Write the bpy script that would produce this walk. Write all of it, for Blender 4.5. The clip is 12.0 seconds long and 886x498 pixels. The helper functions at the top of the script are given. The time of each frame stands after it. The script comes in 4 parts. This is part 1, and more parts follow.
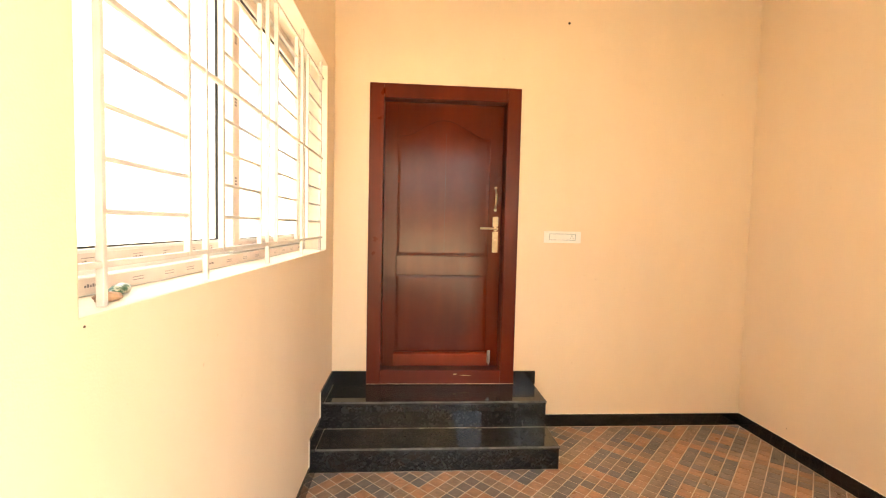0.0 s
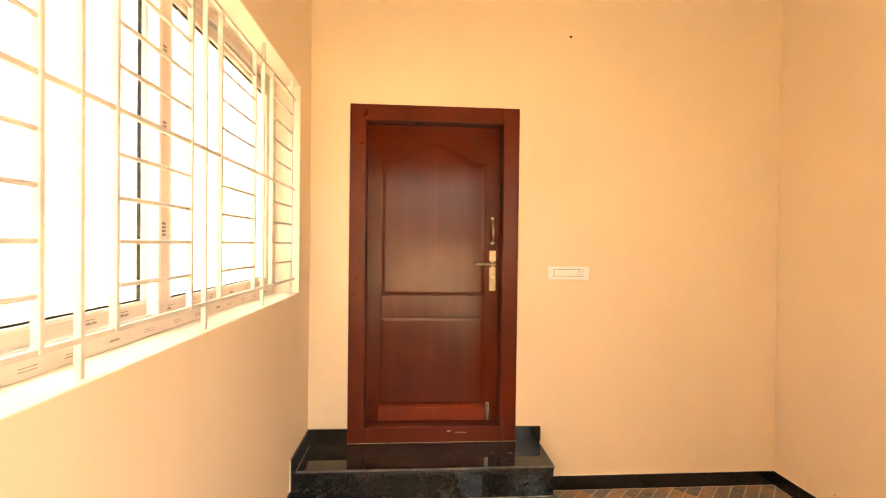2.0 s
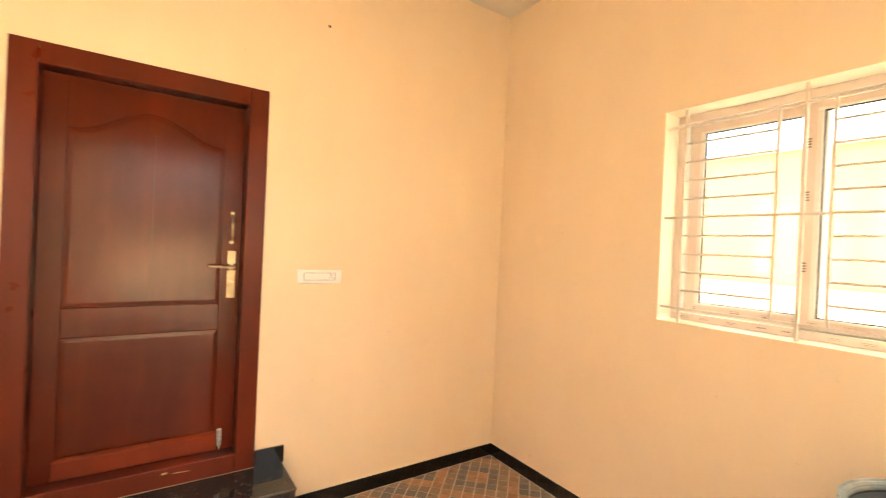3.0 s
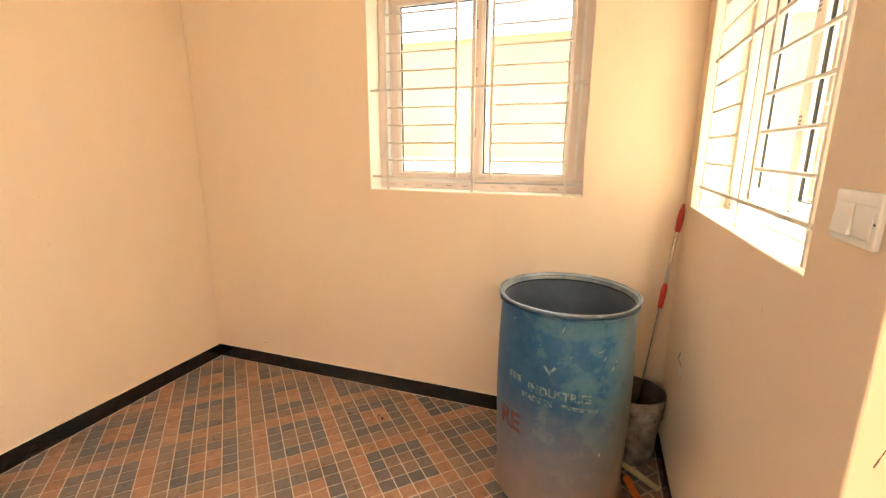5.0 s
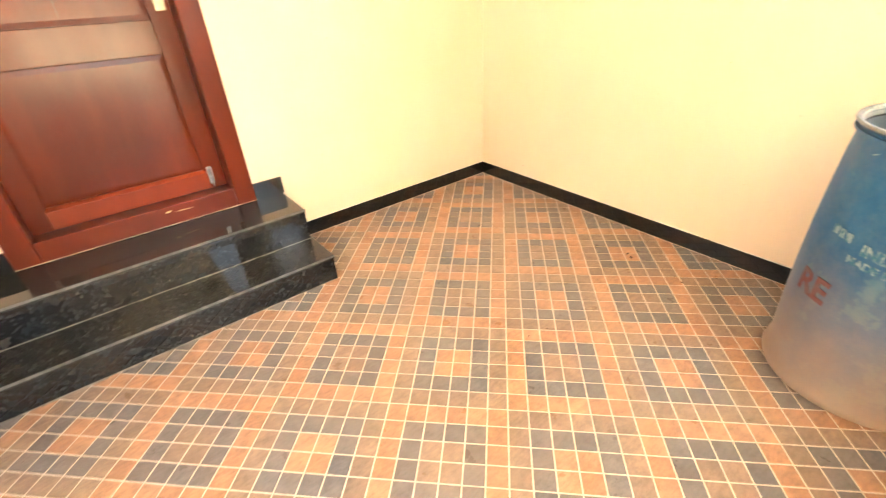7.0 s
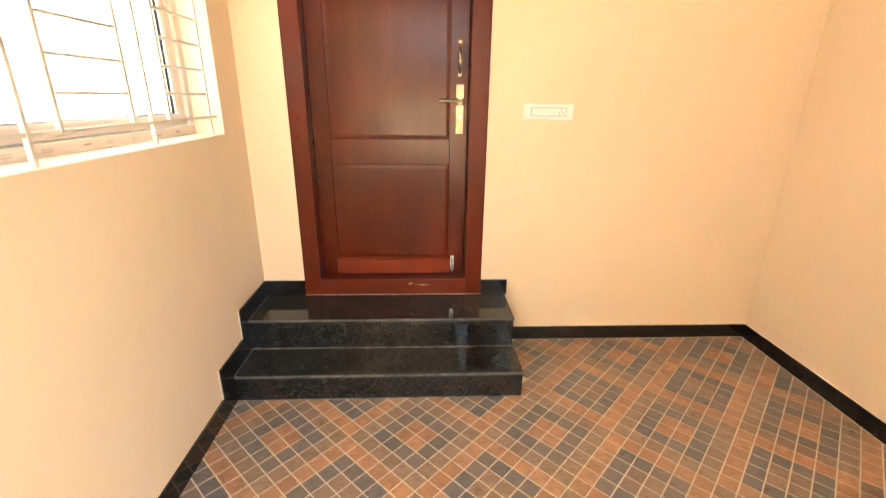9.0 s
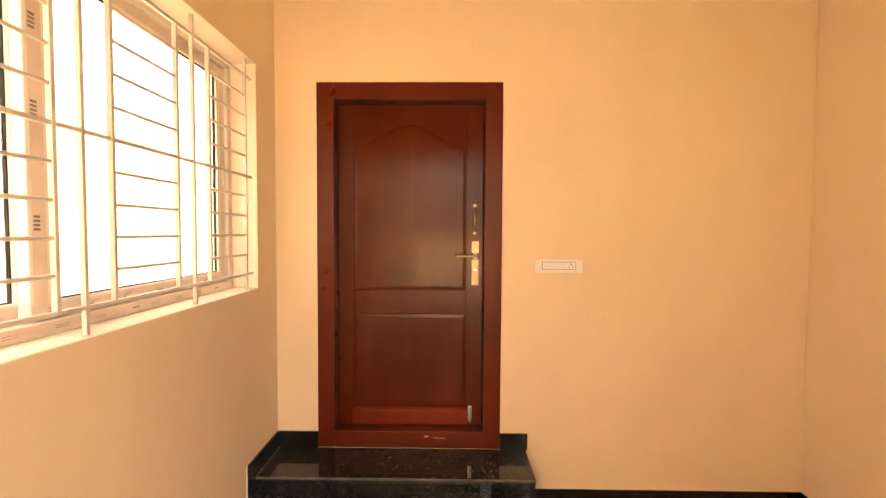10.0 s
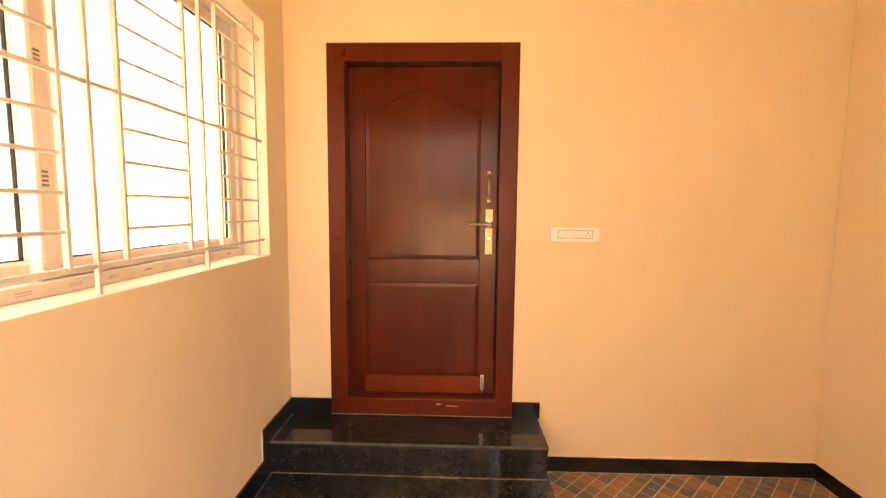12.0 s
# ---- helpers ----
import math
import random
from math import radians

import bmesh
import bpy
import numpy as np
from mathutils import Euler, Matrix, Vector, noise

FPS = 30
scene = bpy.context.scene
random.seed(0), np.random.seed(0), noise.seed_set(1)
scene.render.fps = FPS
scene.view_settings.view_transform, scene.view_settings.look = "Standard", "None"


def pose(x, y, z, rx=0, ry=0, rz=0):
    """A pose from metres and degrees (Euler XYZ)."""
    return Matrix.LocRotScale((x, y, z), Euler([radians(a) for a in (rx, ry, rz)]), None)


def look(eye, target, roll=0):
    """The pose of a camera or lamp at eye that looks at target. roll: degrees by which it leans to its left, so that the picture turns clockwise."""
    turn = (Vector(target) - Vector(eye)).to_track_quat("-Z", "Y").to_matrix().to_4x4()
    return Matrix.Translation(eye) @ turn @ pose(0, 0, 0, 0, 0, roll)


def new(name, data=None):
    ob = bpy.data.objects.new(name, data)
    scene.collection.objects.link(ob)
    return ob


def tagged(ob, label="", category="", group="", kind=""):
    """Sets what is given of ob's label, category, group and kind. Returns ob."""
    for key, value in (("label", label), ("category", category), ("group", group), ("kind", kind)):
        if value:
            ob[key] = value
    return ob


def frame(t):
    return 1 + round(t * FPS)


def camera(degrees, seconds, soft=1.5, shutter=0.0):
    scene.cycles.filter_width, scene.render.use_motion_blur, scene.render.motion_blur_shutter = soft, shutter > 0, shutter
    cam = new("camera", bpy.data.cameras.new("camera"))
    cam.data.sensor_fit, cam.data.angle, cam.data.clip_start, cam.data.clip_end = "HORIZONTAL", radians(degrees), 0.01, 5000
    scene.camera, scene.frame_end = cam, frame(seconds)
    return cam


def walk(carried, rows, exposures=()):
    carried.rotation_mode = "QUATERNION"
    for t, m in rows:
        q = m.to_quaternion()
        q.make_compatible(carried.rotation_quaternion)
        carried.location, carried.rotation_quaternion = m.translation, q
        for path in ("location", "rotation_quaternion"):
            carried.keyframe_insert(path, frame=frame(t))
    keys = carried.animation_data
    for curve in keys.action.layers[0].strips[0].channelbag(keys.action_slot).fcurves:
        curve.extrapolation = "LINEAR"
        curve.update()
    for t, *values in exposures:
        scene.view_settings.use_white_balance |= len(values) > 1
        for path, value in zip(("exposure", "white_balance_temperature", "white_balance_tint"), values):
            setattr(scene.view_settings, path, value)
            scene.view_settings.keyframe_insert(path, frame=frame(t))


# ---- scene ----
cam = camera(90.7, 12.0, soft=1.15, shutter=0.2)
PATH = [
    (0, (-0.066, 0.076, 1.466), (0.076, 2.069, 1.364), 1.3),
    (0.5, (-0.032, 0.082, 1.491), (0.079, 2.077, 1.433), 1.2),
    (1, (-0.028, 0.134, 1.497), (0.053, 2.132, 1.459), 1.1),
    (1.5, (-0.019, 0.290, 1.531), (0.052, 2.289, 1.504), 1.0),
    (2, (0.025, 0.428, 1.583), (0.160, 2.423, 1.563), 0.7),
    (2.5, (0.035, 0.524, 1.588), (0.640, 2.430, 1.580), 1.8),
    (2.8, (0.132, 0.549, 1.607), (1.043, 2.330, 1.600), 2.2),
    (3, (0.161, 0.570, 1.623), (1.274, 2.232, 1.614), 2.6),
    (3.5, (0.167, 0.613, 1.599), (1.692, 1.906, 1.602), 2.6),
    (3.7, (0.176, 0.604, 1.584), (1.810, 1.758, 1.599), 2.9),
    (5.3, (0.143, 0.631, 1.470), (1.983, 1.211, 0.944), 1.0),
    (5.5, (0.157, 0.632, 1.433), (1.953, 1.250, 0.806), 0.8),
    (6, (0.143, 0.676, 1.369), (1.778, 1.464, 0.529), -1.0),
    (6.3, (0.140, 0.692, 1.354), (1.650, 1.626, 0.433), -1.3),
    (6.5, (0.118, 0.710, 1.337), (1.523, 1.761, 0.380), -1.4),
    (7, (0.130, 0.721, 1.320), (1.166, 2.088, 0.288), -3.2),
    (7.2, (0.136, 0.716, 1.335), (0.964, 2.186, 0.267), -2.8),
    (8.8, (0.346, 0.699, 1.407), (0.446, 2.543, 0.640), 0.7),
    (9, (0.345, 0.723, 1.484), (0.432, 2.609, 0.825), 0.7),
    (9.5, (0.382, 0.694, 1.564), (0.405, 2.658, 1.186), 0.6),
    (10, (0.392, 0.662, 1.603), (0.363, 2.660, 1.524), 0.3),
    (10.5, (0.371, 0.649, 1.671), (0.332, 2.648, 1.715), 0.2),
    (11, (0.350, 0.660, 1.659), (0.314, 2.658, 1.744), 0.2),
    (11.5, (0.346, 0.676, 1.613), (0.306, 2.675, 1.654), 0.2),
    (12, (0.357, 0.704, 1.549), (0.296, 2.694, 1.365), 0.5),
]
EXPOSURE = [(0.0, 4.27, 7800, 0), (1.0, 4.27, 8300, 0), (2.0, 4.17, 9600, 5), (2.5, 4.13, 9200, 8), (3.0, 4.28, 8400, 1),
            (3.5, 3.95, 7700, 2), (5.5, 4.33, 7200, 1), (6.0, 4.82, 7000, -1), (6.5, 5.2, 7100, -4), (7.2, 5.45, 7100, -5),
            (9.0, 4.53, 7400, -3), (9.5, 4.33, 9200, 6), (10.0, 3.83, 11000, 14), (11.0, 3.47, 14000, 23), (12.0, 4.0, 11600, 14)]
walk(cam, [(t, look(eye, target, roll)) for t, eye, target, roll in PATH], EXPOSURE)


# ---- light: high sun and bright hazy sky through the windows and the roofed entry ----
SUN_ELEV, SUN_AZ = 80.0, 180.0      # degrees above the horizon, degrees east of +y
world = bpy.data.worlds.new("sky")
scene.world = world
world.use_nodes = True
wn = world.node_tree
sky = wn.nodes.new("ShaderNodeTexSky")
sky.sky_type, sky.sun_disc = "NISHITA", False
sky.sun_elevation, sky.sun_rotation = radians(SUN_ELEV), radians(SUN_AZ)
sky.dust_density, sky.air_density, sky.ozone_density = 6.0, 0.6, 0.5
wn.links.new(sky.outputs[0], wn.nodes["Background"].inputs[0])
wn.nodes["Background"].inputs[1].default_value = 0.15
sun = new("sun", bpy.data.lights.new("sun", "SUN"))
sun.data.energy, sun.data.angle, sun.data.color = 3.6, radians(1.0), (1.0, 0.92, 0.80)
se, sa = radians(SUN_ELEV), radians(SUN_AZ)
sun.matrix_world = look((math.cos(se) * math.sin(sa) * 20, math.cos(se) * math.cos(sa) * 20, math.sin(se) * 20), (0, 0, 0))

# ---- plan, metres ----
XL, XR = -0.62, 2.462        # faces of the two side walls
YD, YB = 3.20, 0.231         # faces of the door wall and the entry wall
TH = 0.23                    # wall thickness
CEIL = 3.45
PORCH, LINTEL = 6.5, 2.52    # how far the porch slab runs out over the entry; head of the entry opening
XE = 0.904                   # the end of the entry wall
SILL, HEAD = 1.300, 2.470


# ---- materials ----
def mat(name, rough=0.5, metal=0.0, spec=0.5):
    m = bpy.data.materials.new(name)
    m.use_nodes = True
    b = m.node_tree.nodes["Principled BSDF"]
    b.inputs["Roughness"].default_value = rough
    b.inputs["Metallic"].default_value = metal
    b.inputs["Specular IOR Level"].default_value = spec
    return m, m.node_tree.nodes, m.node_tree.links, b


def noise_tex(n, l, scale, detail=4.0, rough=0.55, vec=None, stretch=None):
    if vec is None:
        vec = n.new("ShaderNodeTexCoord").outputs["Object"]
    if stretch:
        mp = n.new("ShaderNodeMapping")
        mp.inputs["Scale"].default_value = stretch
        l.new(vec, mp.inputs["Vector"])
        vec = mp.outputs[0]
    t = n.new("ShaderNodeTexNoise")
    t.inputs["Scale"].default_value, t.inputs["Detail"].default_value, t.inputs["Roughness"].default_value = scale, detail, rough
    l.new(vec, t.inputs["Vector"])
    return t.outputs["Fac"]


def noise_colour(n, l, scale):
    t = n.new("ShaderNodeTexNoise")
    t.inputs["Scale"].default_value, t.inputs["Detail"].default_value = scale, 3.0
    l.new(n.new("ShaderNodeTexCoord").outputs["Object"], t.inputs["Vector"])
    return t.outputs["Color"]


def ramp(n, l, fac, stops):
    r = n.new("ShaderNodeValToRGB")
    while len(r.color_ramp.elements) < len(stops):
        r.color_ramp.elements.new(0.5)
    for e, (p, c) in zip(r.color_ramp.elements, stops):
        e.position, e.color = p, (*c, 1)
    l.new(fac, r.inputs[0])
    return r.outputs[0]


def mix(n, l, fac, a, b, blend="MIX"):
    m = n.new("ShaderNodeMix")
    m.data_type, m.blend_type = "RGBA", blend
    for sock, v in ((m.inputs[0], fac), (m.inputs[6], a), (m.inputs[7], b)):
        if isinstance(v, (int, float)):
            sock.default_value = v
        elif isinstance(v, tuple):
            sock.default_value = (*v, 1)
        else:
            l.new(v, sock)
    return m.outputs[2]


def bump(n, l, b, h, strength=0.3, dist=0.002):
    u = n.new("ShaderNodeBump")
    u.inputs["Strength"].default_value, u.inputs["Distance"].default_value = strength, dist
    l.new(h, u.inputs["Height"])
    l.new(u.outputs[0], b.inputs["Normal"])


def two_tone(name, a, b_, scale, rough=0.5, metal=0.0, stretch=None, bs=0.2, bd=0.001, bscale=None, spec=0.5, lo=0.35, hi=0.65):
    m, n, l, b = mat(name, rough, metal, spec)
    f = noise_tex(n, l, scale, 5.0, 0.6, stretch=stretch)
    l.new(ramp(n, l, f, [(lo, a), (hi, b_)]), b.inputs["Base Color"])
    if bs:
        bump(n, l, b, noise_tex(n, l, bscale or scale * 6, 3.0, stretch=stretch), bs, bd)
    return m


def wall_paint():
    m, n, l, b = mat("wall_paint", 0.62, 0, 0.35)
    broad = noise_tex(n, l, 0.9, 3.0)
    roll = noise_tex(n, l, 5.0, 4.0, stretch=(1, 1, 0.35))
    c = ramp(n, l, broad, [(0.3, (0.80, 0.625, 0.44)), (0.7, (0.84, 0.665, 0.48))])
    c = mix(n, l, 0.35, c, ramp(n, l, roll, [(0.3, (0.79, 0.61, 0.425)), (0.7, (0.85, 0.68, 0.495))]))
    spots = ramp(n, l, noise_tex(n, l, 34.0, 2.0), [(0.745, (1, 1, 1)), (0.78, (0.80, 0.74, 0.66))])
    l.new(mix(n, l, 0.6, c, spots, "MULTIPLY"), b.inputs["Base Color"])
    add = n.new("ShaderNodeMath")
    add.operation = "ADD"
    l.new(noise_tex(n, l, 220.0, 3.0), add.inputs[0])
    l.new(noise_tex(n, l, 9.0, 3.0), add.inputs[1])
    bump(n, l, b, add.outputs[0], 0.25, 0.0025)
    return m


def granite(name, dusty, flaky):
    m, n, l, b = mat(name, 0.03, 0, 0.5)
    v = n.new("ShaderNodeTexVoronoi")
    v.inputs["Scale"].default_value = 95.0
    l.new(n.new("ShaderNodeTexCoord").outputs["Object"], v.inputs["Vector"])
    crystals = ramp(n, l, v.outputs["Color"], [(0.25, (0.004, 0.004, 0.0045)), (0.7, (0.008, 0.009, 0.0095)), (0.97, (0.050, 0.052, 0.052))])
    cloud = ramp(n, l, noise_tex(n, l, 14.0, 4.0), [(0.35, (0.004, 0.004, 0.005)), (0.72, (0.022, 0.022, 0.022))])
    c = mix(n, l, 0.3, crystals, cloud)
    warp = mix(n, l, 0.06, n.new("ShaderNodeTexCoord").outputs["Object"], noise_colour(n, l, 30.0), "ADD")
    w = n.new("ShaderNodeTexVoronoi")
    w.inputs["Scale"].default_value = 34.0
    l.new(warp, w.inputs["Vector"])
    flakes = ramp(n, l, w.outputs["Color"], [(0.66, (0, 0, 0)), (0.92, (0.034, 0.035, 0.036))])
    c = mix(n, l, flaky, c, flakes, "ADD")
    dust = ramp(n, l, noise_tex(n, l, 3.0, 5.0), [(0.35, (0.25 * dusty,) * 3), (0.75, (dusty,) * 3)])
    l.new(mix(n, l, dust, c, (0.13, 0.115, 0.10)), b.inputs["Base Color"])
    l.new(ramp(n, l, noise_tex(n, l, 5.0, 5.0), [(0.35, (0.012, 0.012, 0.012)), (0.8, (0.045, 0.045, 0.045))]), b.inputs["Roughness"])
    return m


def door_wood(name, dark=1.0, gloss=0.2):
    m, n, l, b = mat(name, gloss, 0, 0.25)
    grain = noise_tex(n, l, 3.0, 4.0, 0.5, stretch=(4, 4, 0.5))
    c = ramp(n, l, grain, [(0.25, (0.088 * dark, 0.0112 * dark, 0.0034 * dark)), (0.5, (0.098 * dark, 0.0132 * dark, 0.0040 * dark)), (0.75, (0.112 * dark, 0.0160 * dark, 0.0050 * dark))])
    cloud = ramp(n, l, noise_tex(n, l, 2.2, 3.0), [(0.3, (0.75, 0.75, 0.75)), (0.7, (1.2, 1.2, 1.2))])
    l.new(mix(n, l, 0.8, c, cloud, "MULTIPLY"), b.inputs["Base Color"])
    l.new(ramp(n, l, noise_tex(n, l, 7.0, 4.0), [(0.3, (gloss - 0.03,) * 3), (0.7, (gloss + 0.03,) * 3)]), b.inputs["Roughness"])
    bump(n, l, b, noise_tex(n, l, 26.0, 5.0, stretch=(6, 6, 0.35)), 0.06, 0.0004)
    return m


def tile_mat(name, cols, rough=0.5):
    """Slate-like stoneware: every piece its own shade, cloudy inside, with a riven face."""
    m, n, l, b = mat(name, rough, 0, 0.45)
    add = n.new("ShaderNodeMath")
    add.operation = "ADD"
    l.new(n.new("ShaderNodeObjectInfo").outputs["Random"], add.inputs[0])
    l.new(n.new("ShaderNodeNewGeometry").outputs["Random Per Island"], add.inputs[1])
    fr = n.new("ShaderNodeMath")
    fr.operation = "FRACT"
    l.new(add.outputs[0], fr.inputs[0])
    pos = n.new("ShaderNodeNewGeometry").outputs["Position"]
    base = ramp(n, l, fr.outputs[0], [(0.0, cols[0]), (0.5, cols[1]), (1.0, cols[2])])
    cloud = ramp(n, l, noise_tex(n, l, 17.0, 5.0, 0.6, vec=pos), [(0.3, (0.72, 0.72, 0.75)), (0.7, (1.22, 1.18, 1.14))])
    c = mix(n, l, 1.0, base, cloud, "MULTIPLY")
    strokes = ramp(n, l, noise_tex(n, l, 26.0, 6.0, 0.7, vec=pos, stretch=(1, 2.6, 1)), [(0.36, (0.74, 0.73, 0.74)), (0.5, (1.0, 1.0, 1.0)), (0.66, (1.25, 1.2, 1.16))])
    c = mix(n, l, 0.8, c, strokes, "MULTIPLY")
    dust = ramp(n, l, noise_tex(n, l, 2.3, 5.0, 0.6, vec=pos), [(0.35, (0.08, 0.08, 0.08)), (0.75, (0.50, 0.50, 0.50))])
    l.new(mix(n, l, dust, c, (0.30, 0.215, 0.155)), b.inputs["Base Color"])
    l.new(ramp(n, l, noise_tex(n, l, 12.0, 4.0, vec=pos), [(0.3, (0.26,) * 3), (0.7, (0.46,) * 3)]), b.inputs["Roughness"])
    bump(n, l, b, noise_tex(n, l, 38.0, 6.0, 0.65, vec=pos, stretch=(1, 1.7, 1)), 0.6, 0.005)
    return m


def drum_paint():
    """Blue plastic, sun-bleached and chalky, dusty towards its foot."""
    m, n, l, b = mat("drum_blue", 0.5, 0, 0.4)
    tc = n.new("ShaderNodeTexCoord").outputs["Object"]
    sep = n.new("ShaderNodeSeparateXYZ")
    l.new(tc, sep.inputs[0])
    blue = ramp(n, l, noise_tex(n, l, 5.0, 6.0, 0.6), [(0.3, (0.010, 0.080, 0.185)), (0.7, (0.020, 0.118, 0.235))])
    # chalky teal patches with soft edges, strongest on the side turned to the wall
    side = n.new("ShaderNodeMapRange")
    side.inputs[1].default_value, side.inputs[2].default_value = 0.12, -0.20
    l.new(sep.outputs["Y"], side.inputs[0])
    s = n.new("ShaderNodeMath")
    s.operation = "MULTIPLY_ADD"
    l.new(side.outputs[0], s.inputs[0])
    s.inputs[1].default_value = 0.20
    l.new(noise_tex(n, l, 10.0, 8.0, 0.60), s.inputs[2])
    c = mix(n, l, ramp(n, l, s.outputs[0], [(0.60, (0, 0, 0)), (0.64, (0.40, 0.40, 0.40)), (0.80, (0.80, 0.80, 0.80))]), blue, (0.100, 0.205, 0.225))
    worn = n.new("ShaderNodeMapRange")
    worn.inputs[1].default_value, worn.inputs[2].default_value = -0.19, -0.30
    l.new(sep.outputs["Y"], worn.inputs[0])
    wf = n.new("ShaderNodeMath")
    wf.operation = "MULTIPLY"
    wf.use_clamp = True
    l.new(worn.outputs[0], wf.inputs[0])
    l.new(ramp(n, l, noise_tex(n, l, 11.0, 6.0, 0.6), [(0.30, (0.3, 0.3, 0.3)), (0.60, (0.95, 0.95, 0.95))]), wf.inputs[1])
    c = mix(n, l, wf.outputs[0], c, (0.25, 0.235, 0.195))
    # mud-coloured dust, thicker and thicker towards the foot
    z = n.new("ShaderNodeMapRange")
    z.inputs[1].default_value, z.inputs[2].default_value = 0.60, 0.0
    l.new(sep.outputs["Z"], z.inputs[0])
    z2 = n.new("ShaderNodeMath")
    z2.operation = "MULTIPLY_ADD"
    l.new(noise_tex(n, l, 8.0, 8.0, 0.7), z2.inputs[0])
    z2.inputs[1].default_value = 0.5
    l.new(z.outputs[0], z2.inputs[2])
    z3 = n.new("ShaderNodeMath")
    z3.operation = "MULTIPLY"
    l.new(z2.outputs[0], z3.inputs[0])
    z3.inputs[1].default_value = 0.6
    c = mix(n, l, ramp(n, l, z3.outputs[0], [(0.20, (0, 0, 0)), (0.50, (0.50, 0.50, 0.50)), (0.80, (0.93, 0.93, 0.93))]), c, (0.36, 0.25, 0.165))
    film = ramp(n, l, noise_tex(n, l, 30.0, 6.0, 0.7), [(0.42, (0, 0, 0)), (0.70, (0.16, 0.16, 0.16))])
    c = mix(n, l, film, c, (0.24, 0.25, 0.23))
    chips = ramp(n, l, noise_tex(n, l, 28.0, 2.0, stretch=(1, 1, 0.6)), [(0.76, (0, 0, 0)), (0.78, (0.8, 0.8, 0.8))])
    l.new(mix(n, l, chips, c, (0.62, 0.60, 0.54)), b.inputs["Base Color"])
    bump(n, l, b, noise_tex(n, l, 16.0, 5.0), 0.25, 0.003)
    return m


PAINT = wall_paint()
WHITE_CEIL = two_tone("ceiling_paint", (0.74, 0.68, 0.58), (0.80, 0.75, 0.66), 1.5, 0.7, bscale=150.0)
# Cream reveal paint, paler than the walls to hold window light; also putty lines.
LIT_REVEAL_PUTTY = two_tone("lit_reveal_and_putty", (0.80, 0.72, 0.58), (0.85, 0.77, 0.64), 3.0, 0.6, bscale=120.0, bs=0.3)
GRANITE = granite("black_granite", 0.02, 0.4)
SKIRT = two_tone("skirting_granite", (0.007, 0.006, 0.0055), (0.014, 0.012, 0.011), 60.0, 0.10, bs=0)
TREAD = granite("dusty_black_granite", 0.20, 0.3)
# Worn grey arris that also carries the rounded edge's highlight in its colour.
NOSING = two_tone("worn_edge_highlight", (0.035, 0.034, 0.032), (0.13, 0.12, 0.11), 14.0, 0.45, bs=0.3, bscale=60.0)
WOOD = door_wood("door_polish", 0.92, 0.17)
WOOD_LIGHT = door_wood("bar_polish", 1.7, 0.32)
WOOD_FRAME = door_wood("frame_polish", 1.1, 0.30)
UPVC = two_tone("white_upvc", (0.72, 0.69, 0.63), (0.80, 0.78, 0.73), 4.0, 0.35, bs=0.05)
FILM = two_tone("protective_film", (0.68, 0.56, 0.48), (0.76, 0.64, 0.56), 6.0, 0.45, bs=0.4, bscale=30.0)
INK = two_tone("print_ink", (0.12, 0.11, 0.11), (0.30, 0.25, 0.22), 40.0, 0.6, bs=0)
GASKET = two_tone("rubber_gasket", (0.012, 0.012, 0.012), (0.03, 0.03, 0.03), 30.0, 0.7)
BAR = two_tone("grille_enamel", (0.60, 0.53, 0.46), (0.70, 0.63, 0.55), 12.0, 0.38, bs=0.2, bscale=80.0)
GROUT = two_tone("tile_grout", (0.56, 0.47, 0.38), (0.72, 0.62, 0.50), 20.0, 0.85, bs=0.4, bscale=160.0)
CEMENT = two_tone("grey_cement", (0.13, 0.12, 0.105), (0.21, 0.19, 0.17), 1.5, 0.9, bs=0.4, bscale=40.0)
DUSTY = two_tone("dusty_joint", (0.10, 0.09, 0.075), (0.36, 0.31, 0.25), 9.0, 0.9, bs=0)
TILE = [
    tile_mat("tile_terracotta", [(0.36, 0.185, 0.104), (0.43, 0.230, 0.132), (0.48, 0.270, 0.160)]),
    tile_mat("tile_slate", [(0.088, 0.096, 0.116), (0.120, 0.126, 0.144), (0.155, 0.150, 0.156)]),
    tile_mat("tile_brown", [(0.205, 0.150, 0.116), (0.25, 0.184, 0.138), (0.29, 0.212, 0.158)]),
]
DRUM = drum_paint()
STEEL = two_tone("scuffed_steel", (0.17, 0.20, 0.22), (0.40, 0.44, 0.46), 13.0, 0.30, 0.45, bs=0.3, lo=0.42, hi=0.66)
DRUM_IN = two_tone("drum_inside", (0.075, 0.095, 0.125), (0.115, 0.132, 0.155), 5.0, 0.42, bs=0.1)
DRUM_LIP = two_tone("bleached_lip", (0.13, 0.19, 0.23), (0.30, 0.30, 0.27), 16.0, 0.5, bs=0.3)
CHROME = two_tone("chrome", (0.62, 0.60, 0.57), (0.75, 0.73, 0.70), 20.0, 0.18, 1.0, bs=0)
BRASS = two_tone("antique_brass", (0.28, 0.21, 0.13), (0.40, 0.31, 0.20), 20.0, 0.30, 0.9, bs=0.05)
PLATE = two_tone("white_switch_plastic", (0.80, 0.78, 0.73), (0.84, 0.82, 0.78), 8.0, 0.28, bs=0)
RED = two_tone("red_plastic", (0.42, 0.020, 0.016), (0.52, 0.035, 0.025), 12.0, 0.35)
ORANGE = two_tone("orange_pipe", (0.62, 0.135, 0.016), (0.72, 0.19, 0.03), 10.0, 0.45)
